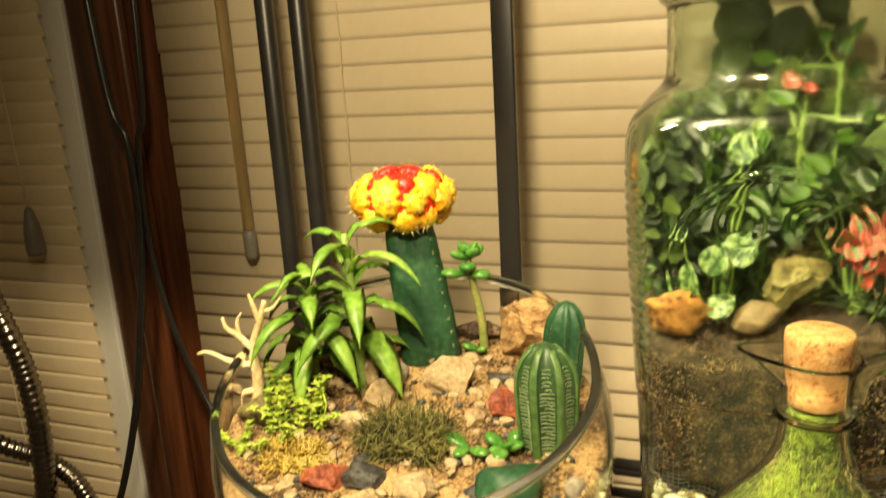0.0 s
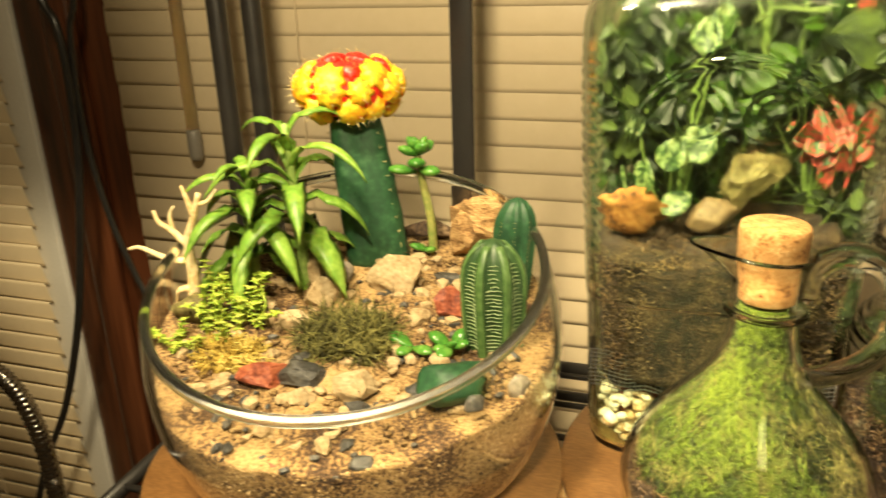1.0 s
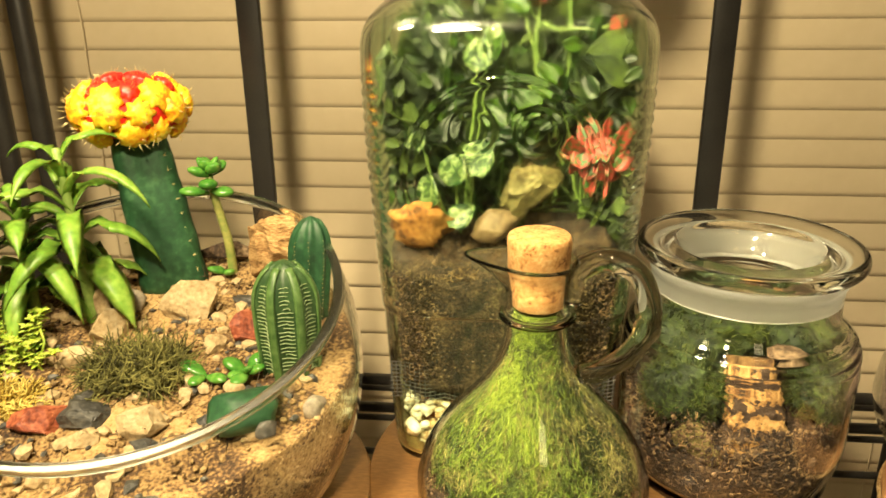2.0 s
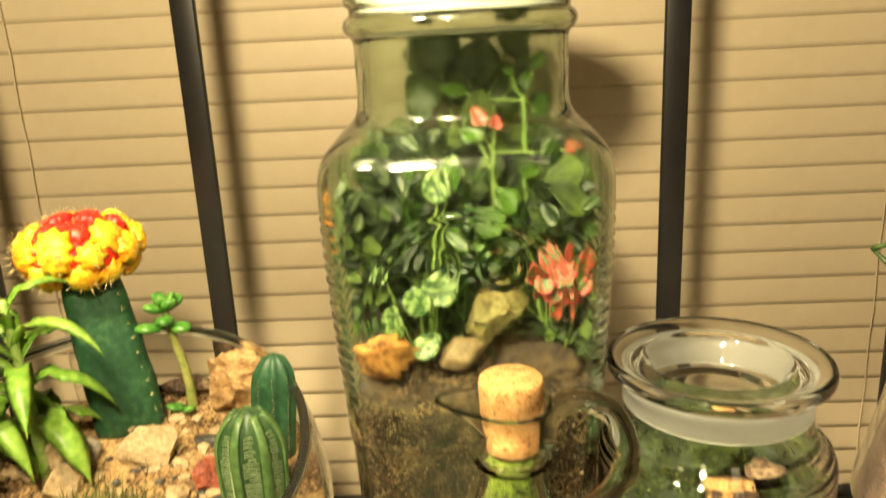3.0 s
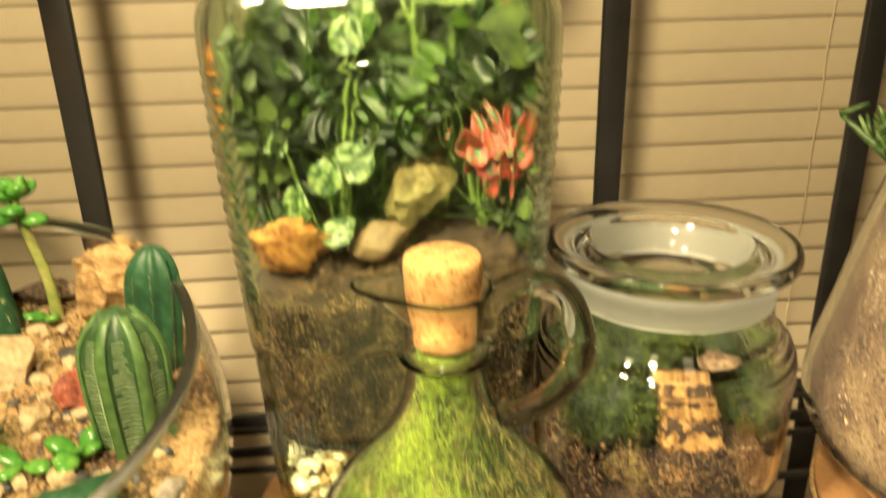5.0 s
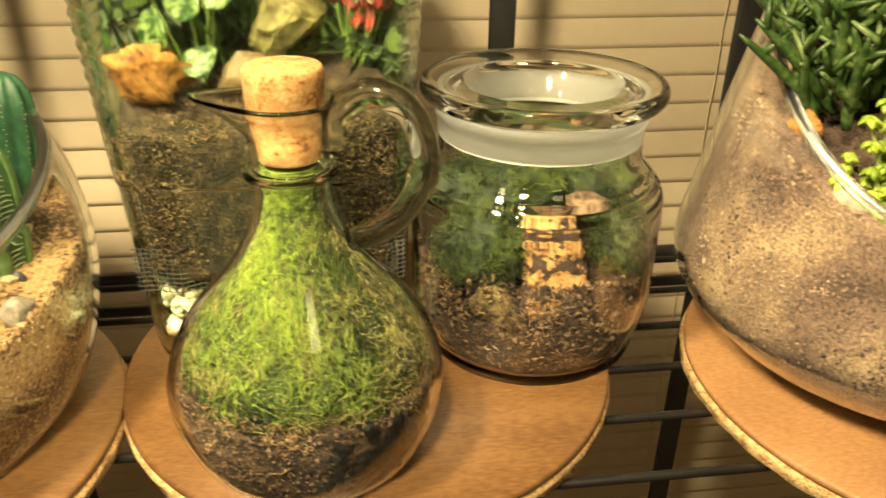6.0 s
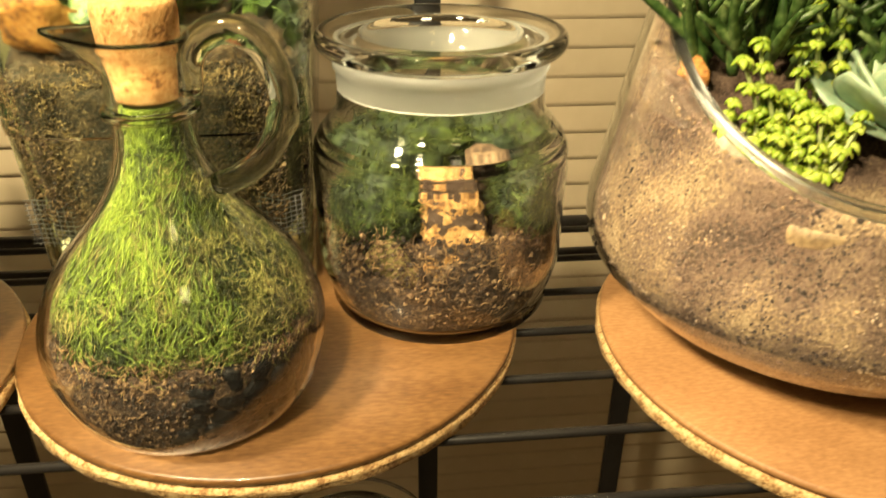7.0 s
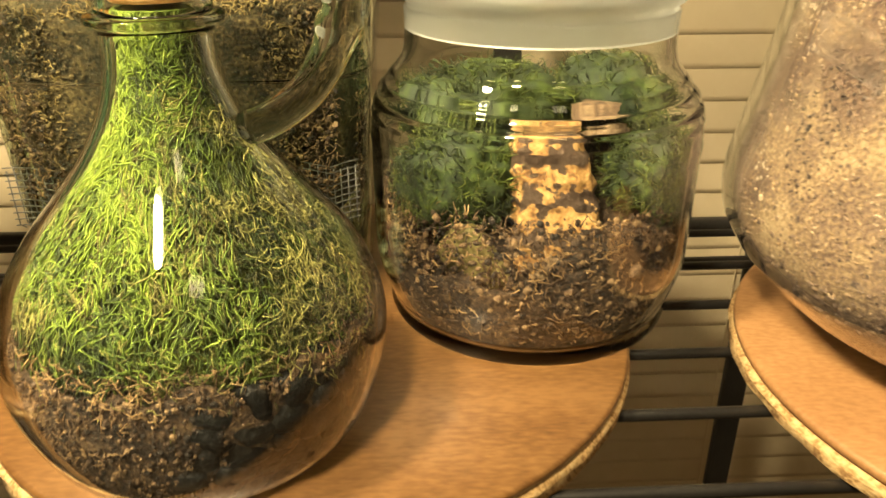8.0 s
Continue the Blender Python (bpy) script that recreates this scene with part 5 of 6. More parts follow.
leafy("tall_seedling", (0.060, 0.462, 0.905), [((0.0585, 0.466, 1.046), (0.2, -1, 0.8), 0.010, 0.006), ((0.0735, 0.464, 1.049), (-0.2, -1, 0.9), 0.012, 0.006), ((0.0665, 0.458, 1.0405), (0, -1, 0.6), 0.010, 0.006), ((0.076, 0.470, 1.030), (0.2, -1, 1.2), 0.016, 0.010), ((0.0325, 0.478, 1.036), (0, -1, 1.2), 0.016, 0.011)], TERRALEAF, "tall pale-stemmed seedling reaching into the neck", fork=(0.0655, 0.461, 1.032))
leafy("round_leaf_plant", (0.030, 0.484, 0.905), [((0.022, 0.490, 1.0560), (0, -1, 0.15), 0.026, 0.030), ((0.066, 0.490, 1.0600), (0.2, -1, 0.2), 0.022, 0.026), ((0.046, 0.493, 1.0500), (0.1, -1, 0.1), 0.024, 0.024), ((0.004, 0.480, 1.020), (-0.3, -1, 0.8), 0.016, 0.014), ((0.035, 0.496, 1.040), (0, -1, 0.1), 0.026, 0.028), ((0.058, 0.495, 1.038), (0.1, -1, 0.1), 0.024, 0.026), ((0.016, 0.492, 1.036), (-0.1, -1, 0.1), 0.022, 0.024), ((0.072, 0.486, 1.044), (0.3, -1, 0.2), 0.018, 0.018)], OLIVELEAF, "round-leaved plant crowding the jar's neck", fork=(0.036, 0.490, 1.012))
leafy("scalloped_plant", (0.090, 0.456, 0.905), [((0.0745, 0.4455, 0.9765), (0.1, -1, 0.3), 0.020, 0.017), ((0.0865, 0.4490, 0.9820), (0.4, -1, 0.3), 0.016, 0.014), ((0.0460, 0.4360, 0.9800), (0, -1, 0.4), 0.018, 0.015), ((0.0345, 0.4385, 0.9720), (-0.2, -1, 0.4), 0.016, 0.014), ((0.0560, 0.4420, 0.9880), (0.2, -1, 0.5), 0.015, 0.013), ((0.0405, 0.4475, 1.018), (0, -1, 0.9), 0.014, 0.012)], TERRALEAF, "glossy bright green leaves on thin stems")
leafy("red_tipped_sprig", (0.046, 0.470, 0.905), [((0.0440, 0.4480, 1.0270), (0, -1, 0.6), 0.011, 0.008), ((0.0520, 0.4500, 1.0235), (0.2, -1, 0.6), 0.010, 0.007), ((0.088, 0.446, 1.008), (0.3, -1, 0.6), 0.010, 0.007)], PINKLEAF, "small red-veined sprig near the neck", fork=(0.050, 0.455, 1.008))


# ---------------------------------------------------------------- cruet with cork
CX, CY = 0.0520, 0.3530
CRUET = [(0.0290, 0.8000), (0.0350, 0.8012), (0.0412, 0.8065), (0.0455, 0.8160), (0.0480, 0.8270), (0.0478, 0.8370), (0.0440, 0.8485), (0.0375, 0.8590), (0.0295, 0.8685), (0.0222, 0.8775), (0.0165, 0.8870), (0.0134, 0.8960), (0.0124, 0.9040),
         (0.0126, 0.9068), (0.0146, 0.9078), (0.0150, 0.9088), (0.0146, 0.9098), (0.0126, 0.9108), (0.0124, 0.9170), (0.0128, 0.9240), (0.0142, 0.9285), (0.0160, 0.9310)]


def dense(profile, n=4):
    pts = smooth_path([(r, 0, z) for r, z in profile], n)
    return [(p.x, p.z) for p in pts]


def cruet_r(z):
    return float(np.interp(z, [p[1] for p in CRUET], [p[0] for p in CRUET]))


def spout(p, a):
    """Pull the lip out to a pouring spout on the -x side."""
    k = max(0.0, (p.z - 0.920) / 0.011)
    w = max(0.0, math.cos(a - math.pi + 0.12)) ** 4
    return Vector((p.x - 0.0125 * k * w, p.y, p.z + 0.0012 * k * w))


cruet = thing("glass_cruet", (CX, CY, 0.8), "round clear glass cruet terrarium with handle and spout", "glass cruet")
prof = dense(CRUET)
ins = [(max(0.004, r - 0.0021), max(0.8042, z)) for r, z in prof[6:]]
part("vessel", lathe(bmesh.new(), CX, CY, prof + [(prof[-1][0] - 0.0010, 0.9318)] + ins[::-1], 96, spout), BLOWN, cruet, "clear blown glass", shadow=False)
hp = [(0.0635, 0.914), (0.0665, 0.9265), (0.0765, 0.9335), (0.0875, 0.930), (0.0930, 0.918), (0.0925, 0.9075), (0.0860, 0.8950), (0.0765, 0.8870), (0.0690, 0.8835)]
hpts = [(x, CY - 0.30 * (x - 0.0635), z) for x, z in hp]
part("handle", sweep(bmesh.new(), smooth_path(hpts, 7), lambda t: 0.0047 - 0.0006 * t + 0.0010 * math.exp(-((t - 0.62) / 0.03) ** 2), segs=18), THICK, cruet, "looped clear glass handle", shadow=False)
part("cork_stopper", lathe(bmesh.new(), CX, CY, [(0.0085, 0.9125), (0.0096, 0.9135), (0.0100, 0.919), (0.0106, 0.9265), (0.0117, 0.9280), (0.0121, 0.9385), (0.0119, 0.9408), (0.0112, 0.9415)], 48, lambda p, a: p + Vector((math.cos(a), math.sin(a), 0)) * 0.0004 * noise.noise(Vector((math.cos(a) * 5, math.sin(a) * 5, p.z * 300)))), CORK, cruet, "granular cork stopper")


def cruet_bed(z0, z1, seed, inset, amp=0.003):
    return fill(CX, CY, lambda z: max(0.004, cruet_r(z) - inset), z0, lambda x, y: z1, seed, 72, amp, 90, 26)


single("cruet_soil", cruet_bed(0.8055, 0.838, 5, 0.0036, 0.006), SOIL, "brown fibrous soil in the cruet's belly", "soil", kind="stuff")
bm = bmesh.new()
rows = []
for k in range(46):
    z = 0.8350 + k * (0.9110 - 0.8350) / 45
    row = []
    for i in range(72):
        a = 2 * math.pi * i / 72
        r = max(0.003, cruet_r(z) - 0.0042)
        hollow = max(0.0, math.cos(a - radians(-8))) ** 2 * max(0.0, 1 - abs(z - 0.862) / 0.022)  # the moss has shrunk back here
        r *= 0.95 - 0.26 * hollow
        r -= 0.0035 * abs(noise.noise(Vector((math.cos(a) * 4.2, math.sin(a) * 4.2, z * 60))))
        row.append(Vector((CX + r * math.cos(a), CY + r * math.sin(a), z)))
    rows.append(row)
moss = thing("moss_filling", (CX, CY, 0.8350), "bright green sphagnum moss packed inside the cruet", "moss")
part("moss_body", rings(bm, rows), MOSS_BED, moss)


def cruet_keep(p):
    z = min(0.9110, max(0.806, p.z))
    d = Vector((p.x - CX, p.y - CY, 0))
    lim = max(0.003, cruet_r(z) - 0.0030)
    if d.length > lim:
        d = d.normalized() * lim
    return Vector((CX + d.x, CY + d.y, z))


def cruet_at(lo, hi, gap, left=0.0):
    def place(rnd):
        z = lo + (hi - lo) * rnd.random() ** 0.9
        a = rnd.uniform(0, 2 * math.pi) if rnd.random() > left else radians(rnd.uniform(-190, -68))
        if hi < 0.86 and z < 0.834:
            a = radians(rnd.uniform(-12, 262))
        r = max(0.003, cruet_r(z) - gap)
        return Vector((CX + r * math.cos(a), CY + r * math.sin(a), z)), Vector((math.cos(a) * 0.3, math.sin(a) * 0.3, 0.4))
    return place


def moss_streaks(clumps, per, seed, lo, hi, a0, a1, length, radius, gap):
    """Tufts of long moss strands that hang and climb along the glass."""
    rnd, bm = random.Random(seed), bmesh.new()
    for _ in range(clumps):
        ca, cz, g = radians(rnd.uniform(a0, a1)), lo + (hi - lo) * rnd.random() ** 0.9, gap * rnd.uniform(0.4, 1.6)
        way = rnd.gauss(0, 0.5)
        for _ in range(per):
            a, z = ca + rnd.gauss(0, 0.002) / max(0.006, cruet_r(cz)), cz + rnd.gauss(0, 0.002)
            w, pts = way + rnd.gauss(0, 0.45), []
            ln = length * rnd.uniform(0.5, 1.3)
            for k in range(6):
                r = max(0.003, min(0.0480, cruet_r(min(0.905, max(0.81, z)))) - 0.0030 - g - 0.0006 * rnd.random())
                pts.append(cruet_keep(Vector((CX + r * math.cos(a), CY + r * math.sin(a), z))))
                z += ln / 5 * math.cos(w)
                a += ln / 5 * math.sin(w) / max(0.006, r)
                w += rnd.gauss(0, 0.5)
            sweep(bm, pts, lambda t: radius * (1.1 - 0.6 * t), segs=3)
    return bm


# Brighter strands lie left, duller ones right: light from the left put into colour.
tagged(part("moss_strands", moss_streaks(330, 10, 71, 0.838, 0.908, -205, -55, 0.0075, 0.00028, 0.0010), MOSS, moss), kind="stuff")
tagged(part("lime_strands", moss_streaks(110, 10, 75, 0.850, 0.909, -150, -88, 0.0085, 0.00028, 0.0007), MOSS_LIME, moss), kind="stuff")
tagged(part("green_strands", moss_streaks(170, 12, 76, 0.838, 0.900, -75, 30, 0.0080, 0.00020, 0.0022), MOSS_GREEN, moss), kind="stuff")
tagged(part("dark_strands", moss_streaks(280, 12, 72, 0.834, 0.900, -205, 30, 0.0070, 0.00022, 0.0020), MOSS_DARK, moss), kind="stuff")
tagged(part("brown_strands", moss_streaks(120, 12, 78, 0.836, 0.895, -205, 20, 0.0070, 0.00020, 0.0008), MOSS_DRY, moss), kind="stuff")
tagged(part("back_strands", moss_streaks(150, 12, 77, 0.836, 0.902, 20, 160, 0.0085, 0.00022, 0.0012), MOSS_GREEN, moss), kind="stuff")


def cruet_wall(rnd, size):
    a, z = radians(rnd.uniform(-270, 90)), rnd.uniform(0.8065, 0.838)
    while -1.25 < a < -0.15 and z < 0.833:  # charcoal lies bare here
        a, z = radians(rnd.uniform(-270, 90)), rnd.uniform(0.8065, 0.838)
    r = cruet_r(z) - 0.0030 - size * 0.7
    return CX + r * math.cos(a), CY + r * math.sin(a), z


grit("soil_crumbs", 2600, cruet_wall, 0.0004, 0.0013, CRUMB, "brown coir crumbs against the cruet's glass", "soil", 7)
single("cruet_fibres", strands(bmesh.new(), 3000, cruet_at(0.806, 0.843, 0.0040, 0.4), 0.0038, 0.00023, 73, 1.0, 0.2, cruet_keep), FIBRE, "brown root fibres against the cruet's glass", "soil", kind="stuff")


def cruet_side(rnd):
    a, z = radians(rnd.gauss(-25, 45)), rnd.uniform(0.832, 0.872)
    q = cruet_r(z) - 0.0040
    return Vector((CX + q * math.cos(a), CY + q * math.sin(a), z)), Vector((math.cos(a) * 0.3, math.sin(a) * 0.3, 0.1))


# Darker strands that stand in for the shade on the cruet's right.
single("shaded_side_moss", strands(bmesh.new(), 1500, cruet_side, 0.0045, 0.00017, 74, 1.0, 0.3, cruet_keep), MOSS_DRY, "olive-brown moss strands giving the cruet's right its shade", "moss", kind="stuff")
bm = bmesh.new()
for k, (a, z, s) in enumerate([(a, z, 0.0072) for z in (0.809, 0.8155, 0.822, 0.828, 0.833) for a in (-84, -73, -62, -51, -40, -29, -18)]):
    a, z = a + 5 * noise.noise(Vector((k * 1.3, 0, 0))) + (z - 0.81) * 500, z + 0.002 * noise.noise(Vector((0, k * 1.7, 0)))
    r = cruet_r(z) - 0.0026 - s * 0.52
    rock(bm, (CX + r * math.cos(radians(a)), CY + r * math.sin(radians(a)), z), (s, s * 0.6, s * 0.9), 90 + k, 0.3, radians(a + 90), 0, 2)
single("charcoal_lumps", bm, CHAR, "black charcoal lumps against the cruet's glass", "charcoal", kind="stuff")


# ---------------------------------------------------------------- squat jar with glass lid
QX, QY, LIFT = 0.1485, 0.4190, 0.0062
SQUAT = [(0.0426, 0.8000), (0.0462, 0.8006), (0.0478, 0.8023), (0.0482, 0.8048), (0.0478, 0.8079), (0.0492, 0.8111), (0.0513, 0.8170), (0.0527, 0.8244), (0.0530, 0.8360), (0.0531, 0.8594), (0.0528, 0.8689), (0.0515, 0.8747), (0.0484, 0.8800), (0.0448, 0.8843), (0.0424, 0.8885), (0.0418, 0.8954), (0.0420, 0.9018)]


def squat_r(z):
    base = float(np.interp(z, [p[1] for p in SQUAT], [p[0] for p in SQUAT]))
    return base


squat = thing("squat_glass_jar", (QX, QY, 0.8), "squat clear glass apothecary jar with glass lid", "glass jar")
prof = dense(SQUAT, 4)
prof = [(r + (0.00045 * math.sin((z - 0.8615) * 1650) if 0.8615 < z < 0.8806 else 0), z) for r, z in prof]
ins = [(max(0.004, r - 0.0026), max(0.8055, z)) for r, z in prof[8:]]
part("vessel", lathe(bmesh.new(), QX, QY, prof + [(0.0414, 0.9026)] + ins[::-1], 104), CLEAR, squat, "clear moulded glass with ringed shoulder", shadow=False)
glid = part("lid", lathe(bmesh.new(), QX, QY, dense([(r * 0.955, z + LIFT) for r, z in ((0.0020, 0.8885), (0.0300, 0.8887), (0.0375, 0.8900), (0.0390, 0.8925), (0.0398, 0.8990), (0.0415, 0.9030), (0.0480, 0.9040), (0.0508, 0.9058), (0.0518, 0.9085), (0.0510, 0.9112), (0.0490, 0.9122), (0.0460, 0.9116), (0.0360, 0.9104), (0.0340, 0.9102), (0.0320, 0.9085), (0.0290, 0.9040), (0.0260, 0.8985), (0.0225, 0.8945), (0.0180, 0.8930), (0.0020, 0.8926))], 3), 104), THICK, squat, "thick clear glass lid with cupped centre", shadow=False)
part("gasket", lathe(bmesh.new(), QX, QY, [(r * 0.966, z + LIFT) for r, z in ((0.0404, 0.8900), (0.0408, 0.8892), (0.0416, 0.8902), (0.0428, 0.8974), (0.0446, 0.8985), (0.0446, 0.9028), (0.0424, 0.9028), (0.0404, 0.8992), (0.0404, 0.8900))], 96, None, False, False), GASKET, glid, "milky translucent sealing ring", shadow=False)


def squat_keep(p):
    z = min(0.884, max(0.808, p.z))
    d = Vector((p.x - QX, p.y - QY, 0))
    lim = squat_r(z) - 0.0034
    if d.length > lim:
        d = d.normalized() * lim
    return Vector((QX + d.x, QY + d.y, z))


single("squat_soil", fill(QX, QY, lambda z: squat_r(z) - 0.0040, 0.8068, lambda x, y: 0.844 + 0.25 * (y - QY) + 0.22 * (x - QX), 8, 80, 0.006, 60), SOIL, "dark bark soil filling the squat jar", "soil", kind="stuff")


def striped_bark():
    top = thing("striped_bark", (0.1580, 0.380, 0.815), "upright pale bark slab with dark crosswise cracks", "bark")
    rows = []
    for k in range(44):
        t = k / 43
        w = 0.0165 - 0.0060 * t
        c = Vector((0.1560 - 0.0085 * t, 0.3820 + 0.011 * t, 0.814 + 0.055 * t))
        row = []
        for i in range(40):
            a = 2 * math.pi * i / 40
            sx, sy = math.cos(a), math.sin(a)
            k2 = 1 + 0.13 * noise.noise(Vector((sx * 2.2, sy * 2.2, t * 9))) + 0.07 * noise.noise(Vector((sx * 6, sy * 6, t * 30))) + 0.05 * math.sin(t * 50 + 2 * sx)
            row.append(c + Vector((w * k2 * (abs(sx) ** 0.6) * (1 if sx > 0 else -1), 0.0062 * k2 * (abs(sy) ** 0.6) * (1 if sy > 0 else -1), 0)))
        rows.append(row)
    part("slab", rings(bmesh.new(), rows), BANDED, top)
    for k in range(16):
        rnd = random.Random(k)
        part("flake", rock(bmesh.new(), (0.160 + rnd.uniform(-0.014, 0.014), 0.3765 + rnd.uniform(0, 0.003), 0.819 + rnd.uniform(0, 0.017)), (rnd.uniform(0.003, 0.006), 0.0025, rnd.uniform(0.002, 0.004)), 300 + k, 0.5, 0.1, 0.2, 2), BARK_DARK, top, "dark loose bark flake")


striped_bark()
stone(0.1265, 0.3835, (0.0125, 0.0065, 0.0135), OLIVESTONE, "flat olive stone against the jar's glass", 85, -0.5, z=0.8285, rough=0.12)
stone(0.1640, 0.3825, (0.0150, 0.0070, 0.0080), SLATE, "dark grey flaky stone at the jar's foot", 86, 0.1, z=0.816, rough=0.3)
single("wood_chip", rock(bmesh.new(), (0.166, 0.401, 0.872), (0.010, 0.008, 0.0045), 87, 0.4, 0.3, 0.3, 3), BARK_DARK, "weathered wood chip under the lid", "bark")


def squat_moss(c, rad, mat, seed, count, label):
    top = thing("moss_clump", c, label, "moss")
    bm = bmesh.new()
    res = bmesh.ops.create_icosphere(bm, subdivisions=4, radius=1)
    for v in res["verts"]:
        k = 1 + 0.28 * noise.noise(v.co * 3 + Vector((seed, 0, 0)))
        v.co = squat_keep(Vector(c) + Vector((v.co.x * rad[0], v.co.y * rad[1], v.co.z * rad[2])) * k)
    part("cushion", bm, MOSS_DARK, top)

    def place(rnd):
        d = Vector((rnd.gauss(0, 1), rnd.gauss(0, 1), rnd.gauss(0, 1))).normalized()
        return Vector(c) + Vector((d.x * rad[0], d.y * rad[1], d.z * rad[2])), d
    tagged(part("fronds", strands(bmesh.new(), count, place, 0.0062, 0.00026, seed, 1.0, 0.8, squat_keep), mat, top), kind="stuff")


squat_moss((0.1225, 0.396, 0.854), (0.018, 0.013, 0.014), MOSS_GREEN, 21, 1100, "bright green moss cushion in the squat jar")
squat_moss((0.1830, 0.394, 0.856), (0.015, 0.015, 0.012), MOSS_GREEN, 22, 1100, "deep green moss cushion beside striped bark")
squat_moss((0.1330, 0.422, 0.871), (0.028, 0.022, 0.012), MOSS_GREEN, 23, 1100, "dark feathery moss under the glass lid")
squat_moss((0.178, 0.432, 0.871), (0.022, 0.022, 0.012), MOSS_GREEN, 24, 800, "dark feathery moss at the jar's back")


def squat_face(rnd):
    a, z = radians(rnd.uniform(-190, 10)), rnd.uniform(0.809, 0.850)
    q = squat_r(z) - 0.0044
    return Vector((QX + q * math.cos(a), QY + q * math.sin(a), z)), Vector((0, -0.1, 0))


def squat_wall(rnd, size):
    q = Vector(squat_face(rnd)[0])
    return squat_keep(q)


grit("soil_crumbs", 2200, squat_wall, 0.0004, 0.0017, CRUMB, "dark bark crumbs against the squat jar's glass", "soil", 6)
single("bark_crumbs", strands(bmesh.new(), 1500, squat_face, 0.0040, 0.00034, 36, 0.8, 0.2, squat_keep), FIBRE, "brown bark crumbs against the squat jar's glass", "soil", kind="stuff")


# ---------------------------------------------------------------- tapered slant-cut vase
PX, PY = 0.3040, 0.3812
VASE = [(0.0460, 0.8000), (0.0567, 0.8030), (0.0672, 0.8090), (0.0800, 0.8180), (0.0915, 0.8295), (0.0962, 0.8375), (0.0976, 0.8450), (0.0970, 0.8530), (0.0950, 0.8620), (0.0908, 0.8820), (0.0864, 0.9050), (0.0807, 0.9300), (0.0727, 0.9620), (0.0660, 0.9900), (0.0600, 1.0500)]


def vase_r(z):
    return float(np.interp(z, [p[1] for p in VASE], [p[0] for p in VASE]))


def vase_cut(x, y):
    return 0.9531 + 0.271 * (x - PX) + 0.681 * (y - PY)


slant_vessel("glass_vase", (PX, PY), vase_r, 0.8, vase_cut, "slant-cut tapered clear glass vase on pale board")


def mix_z(x, y):
    return 0.882 + 0.45 * (y - 0.30) + 0.10 * (x - 0.25)


single("potting_mix", fill(PX, PY, lambda z: vase_r(z) - 0.0039, 0.8062, mix_z, 14, 120, 0.005, 40, 26), POTMIX, "sandy brown potting mix filling the vase", "soil", kind="stuff")
def mix_wall(rnd, size):
    a = radians(rnd.uniform(-225, 10))
    z = rnd.uniform(0.812, mix_z(PX + 0.09 * math.cos(a), PY + 0.09 * math.sin(a)))
    r = vase_r(z) - 0.0036 - size * 0.8
    return PX + r * math.cos(a), PY + r * math.sin(a), z


grit("mix_grains", 9000, mix_wall, 0.0005, 0.0021, GRIT, "tan and brown grit against the vase's glass", "grit", 3)
for (a, z, r, m, lb, sd) in (
    (-128, 0.874, (0.0160, 0.0050, 0.0100), DIMSTONE, "buff stone pressed against the vase's glass", 91),
    (-150, 0.893, (0.0110, 0.0045, 0.0080), GREYSTONE, "grey brown pebble pressed against the glass", 92),
    (-168, 0.912, (0.0080, 0.0040, 0.0080), AMBER, "amber pebble behind the vase's glass", 93),
    (-176, 0.903, (0.0060, 0.0040, 0.0060), AMBER, "small orange pebble behind the glass", 94),
    (-108, 0.873, (0.0120, 0.0045, 0.0070), DIMSTONE, "flat tan stone pressed against the glass", 95),
    (-180, 0.928, (0.0070, 0.0040, 0.0090), TANSTONE, "cream pebble high behind the glass", 96),
):
    rr = vase_r(z) - 0.0085
    single("stone", rock(bmesh.new(), (PX + rr * math.cos(radians(a)), PY + rr * math.sin(radians(a)), z), r, sd, 0.2, radians(a + 90)), m, lb, "stone")


def finger_plant(x, y, label, seed, count, ln, spread, zf=mix_z):
    top = thing("finger_succulent", (x, y, zf(x, y)), label, "succulent")
    rnd = random.Random(seed)
    for _ in range(count):
        a, r = rnd.uniform(0, 6.28), spread * math.sqrt(rnd.random())
        b = Vector((x + r * math.cos(a), y + r * math.sin(a), zf(x, y) + rnd.uniform(0, 0.02)))
        d = Vector((math.cos(a) * 0.7 * r / spread + rnd.gauss(0, 0.35), math.sin(a) * 0.7 * r / spread + rnd.gauss(0, 0.35), 1)).normalized()
        l = ln * rnd.uniform(0.6, 1.2)
        bm = bmesh.new()
        pts = smooth_path([b, b + d * l * 0.5, b + d * l + Vector((rnd.gauss(0, 0.003), rnd.gauss(0, 0.003), 0))], 4)
        sweep(bm, pts, lambda t: 0.0021 * max(0.25, math.sin(math.pi * (0.25 + 0.72 * t)) ** 0.6), segs=6)
        for _ in range(3):
            q = pts[rnd.randint(3, len(pts) - 1)]
            e = Vector((rnd.gauss(0, 1), rnd.gauss(0, 1), 0.8)).normalized()
            sweep(bm, [q, q + e * 0.006, q + e * 0.011], lambda t: 0.0016 * (1 - 0.6 * t), segs=5)
        part("finger", bm, SUCC, top)


finger_plant(0.268, 0.392, "dense dark green finger succulent in the vase", 5, 90, 0.042, 0.032)
finger_plant(0.315, 0.400, "dense dark green finger succulent behind rosette", 6, 80, 0.044, 0.032)


finger_plant(0.252, 0.366, "young dark green finger succulent by the glass", 7, 50, 0.034, 0.020)
finger_plant(0.286, 0.356, "low dark green finger succulent behind stonecrop", 8, 50, 0.030, 0.020)


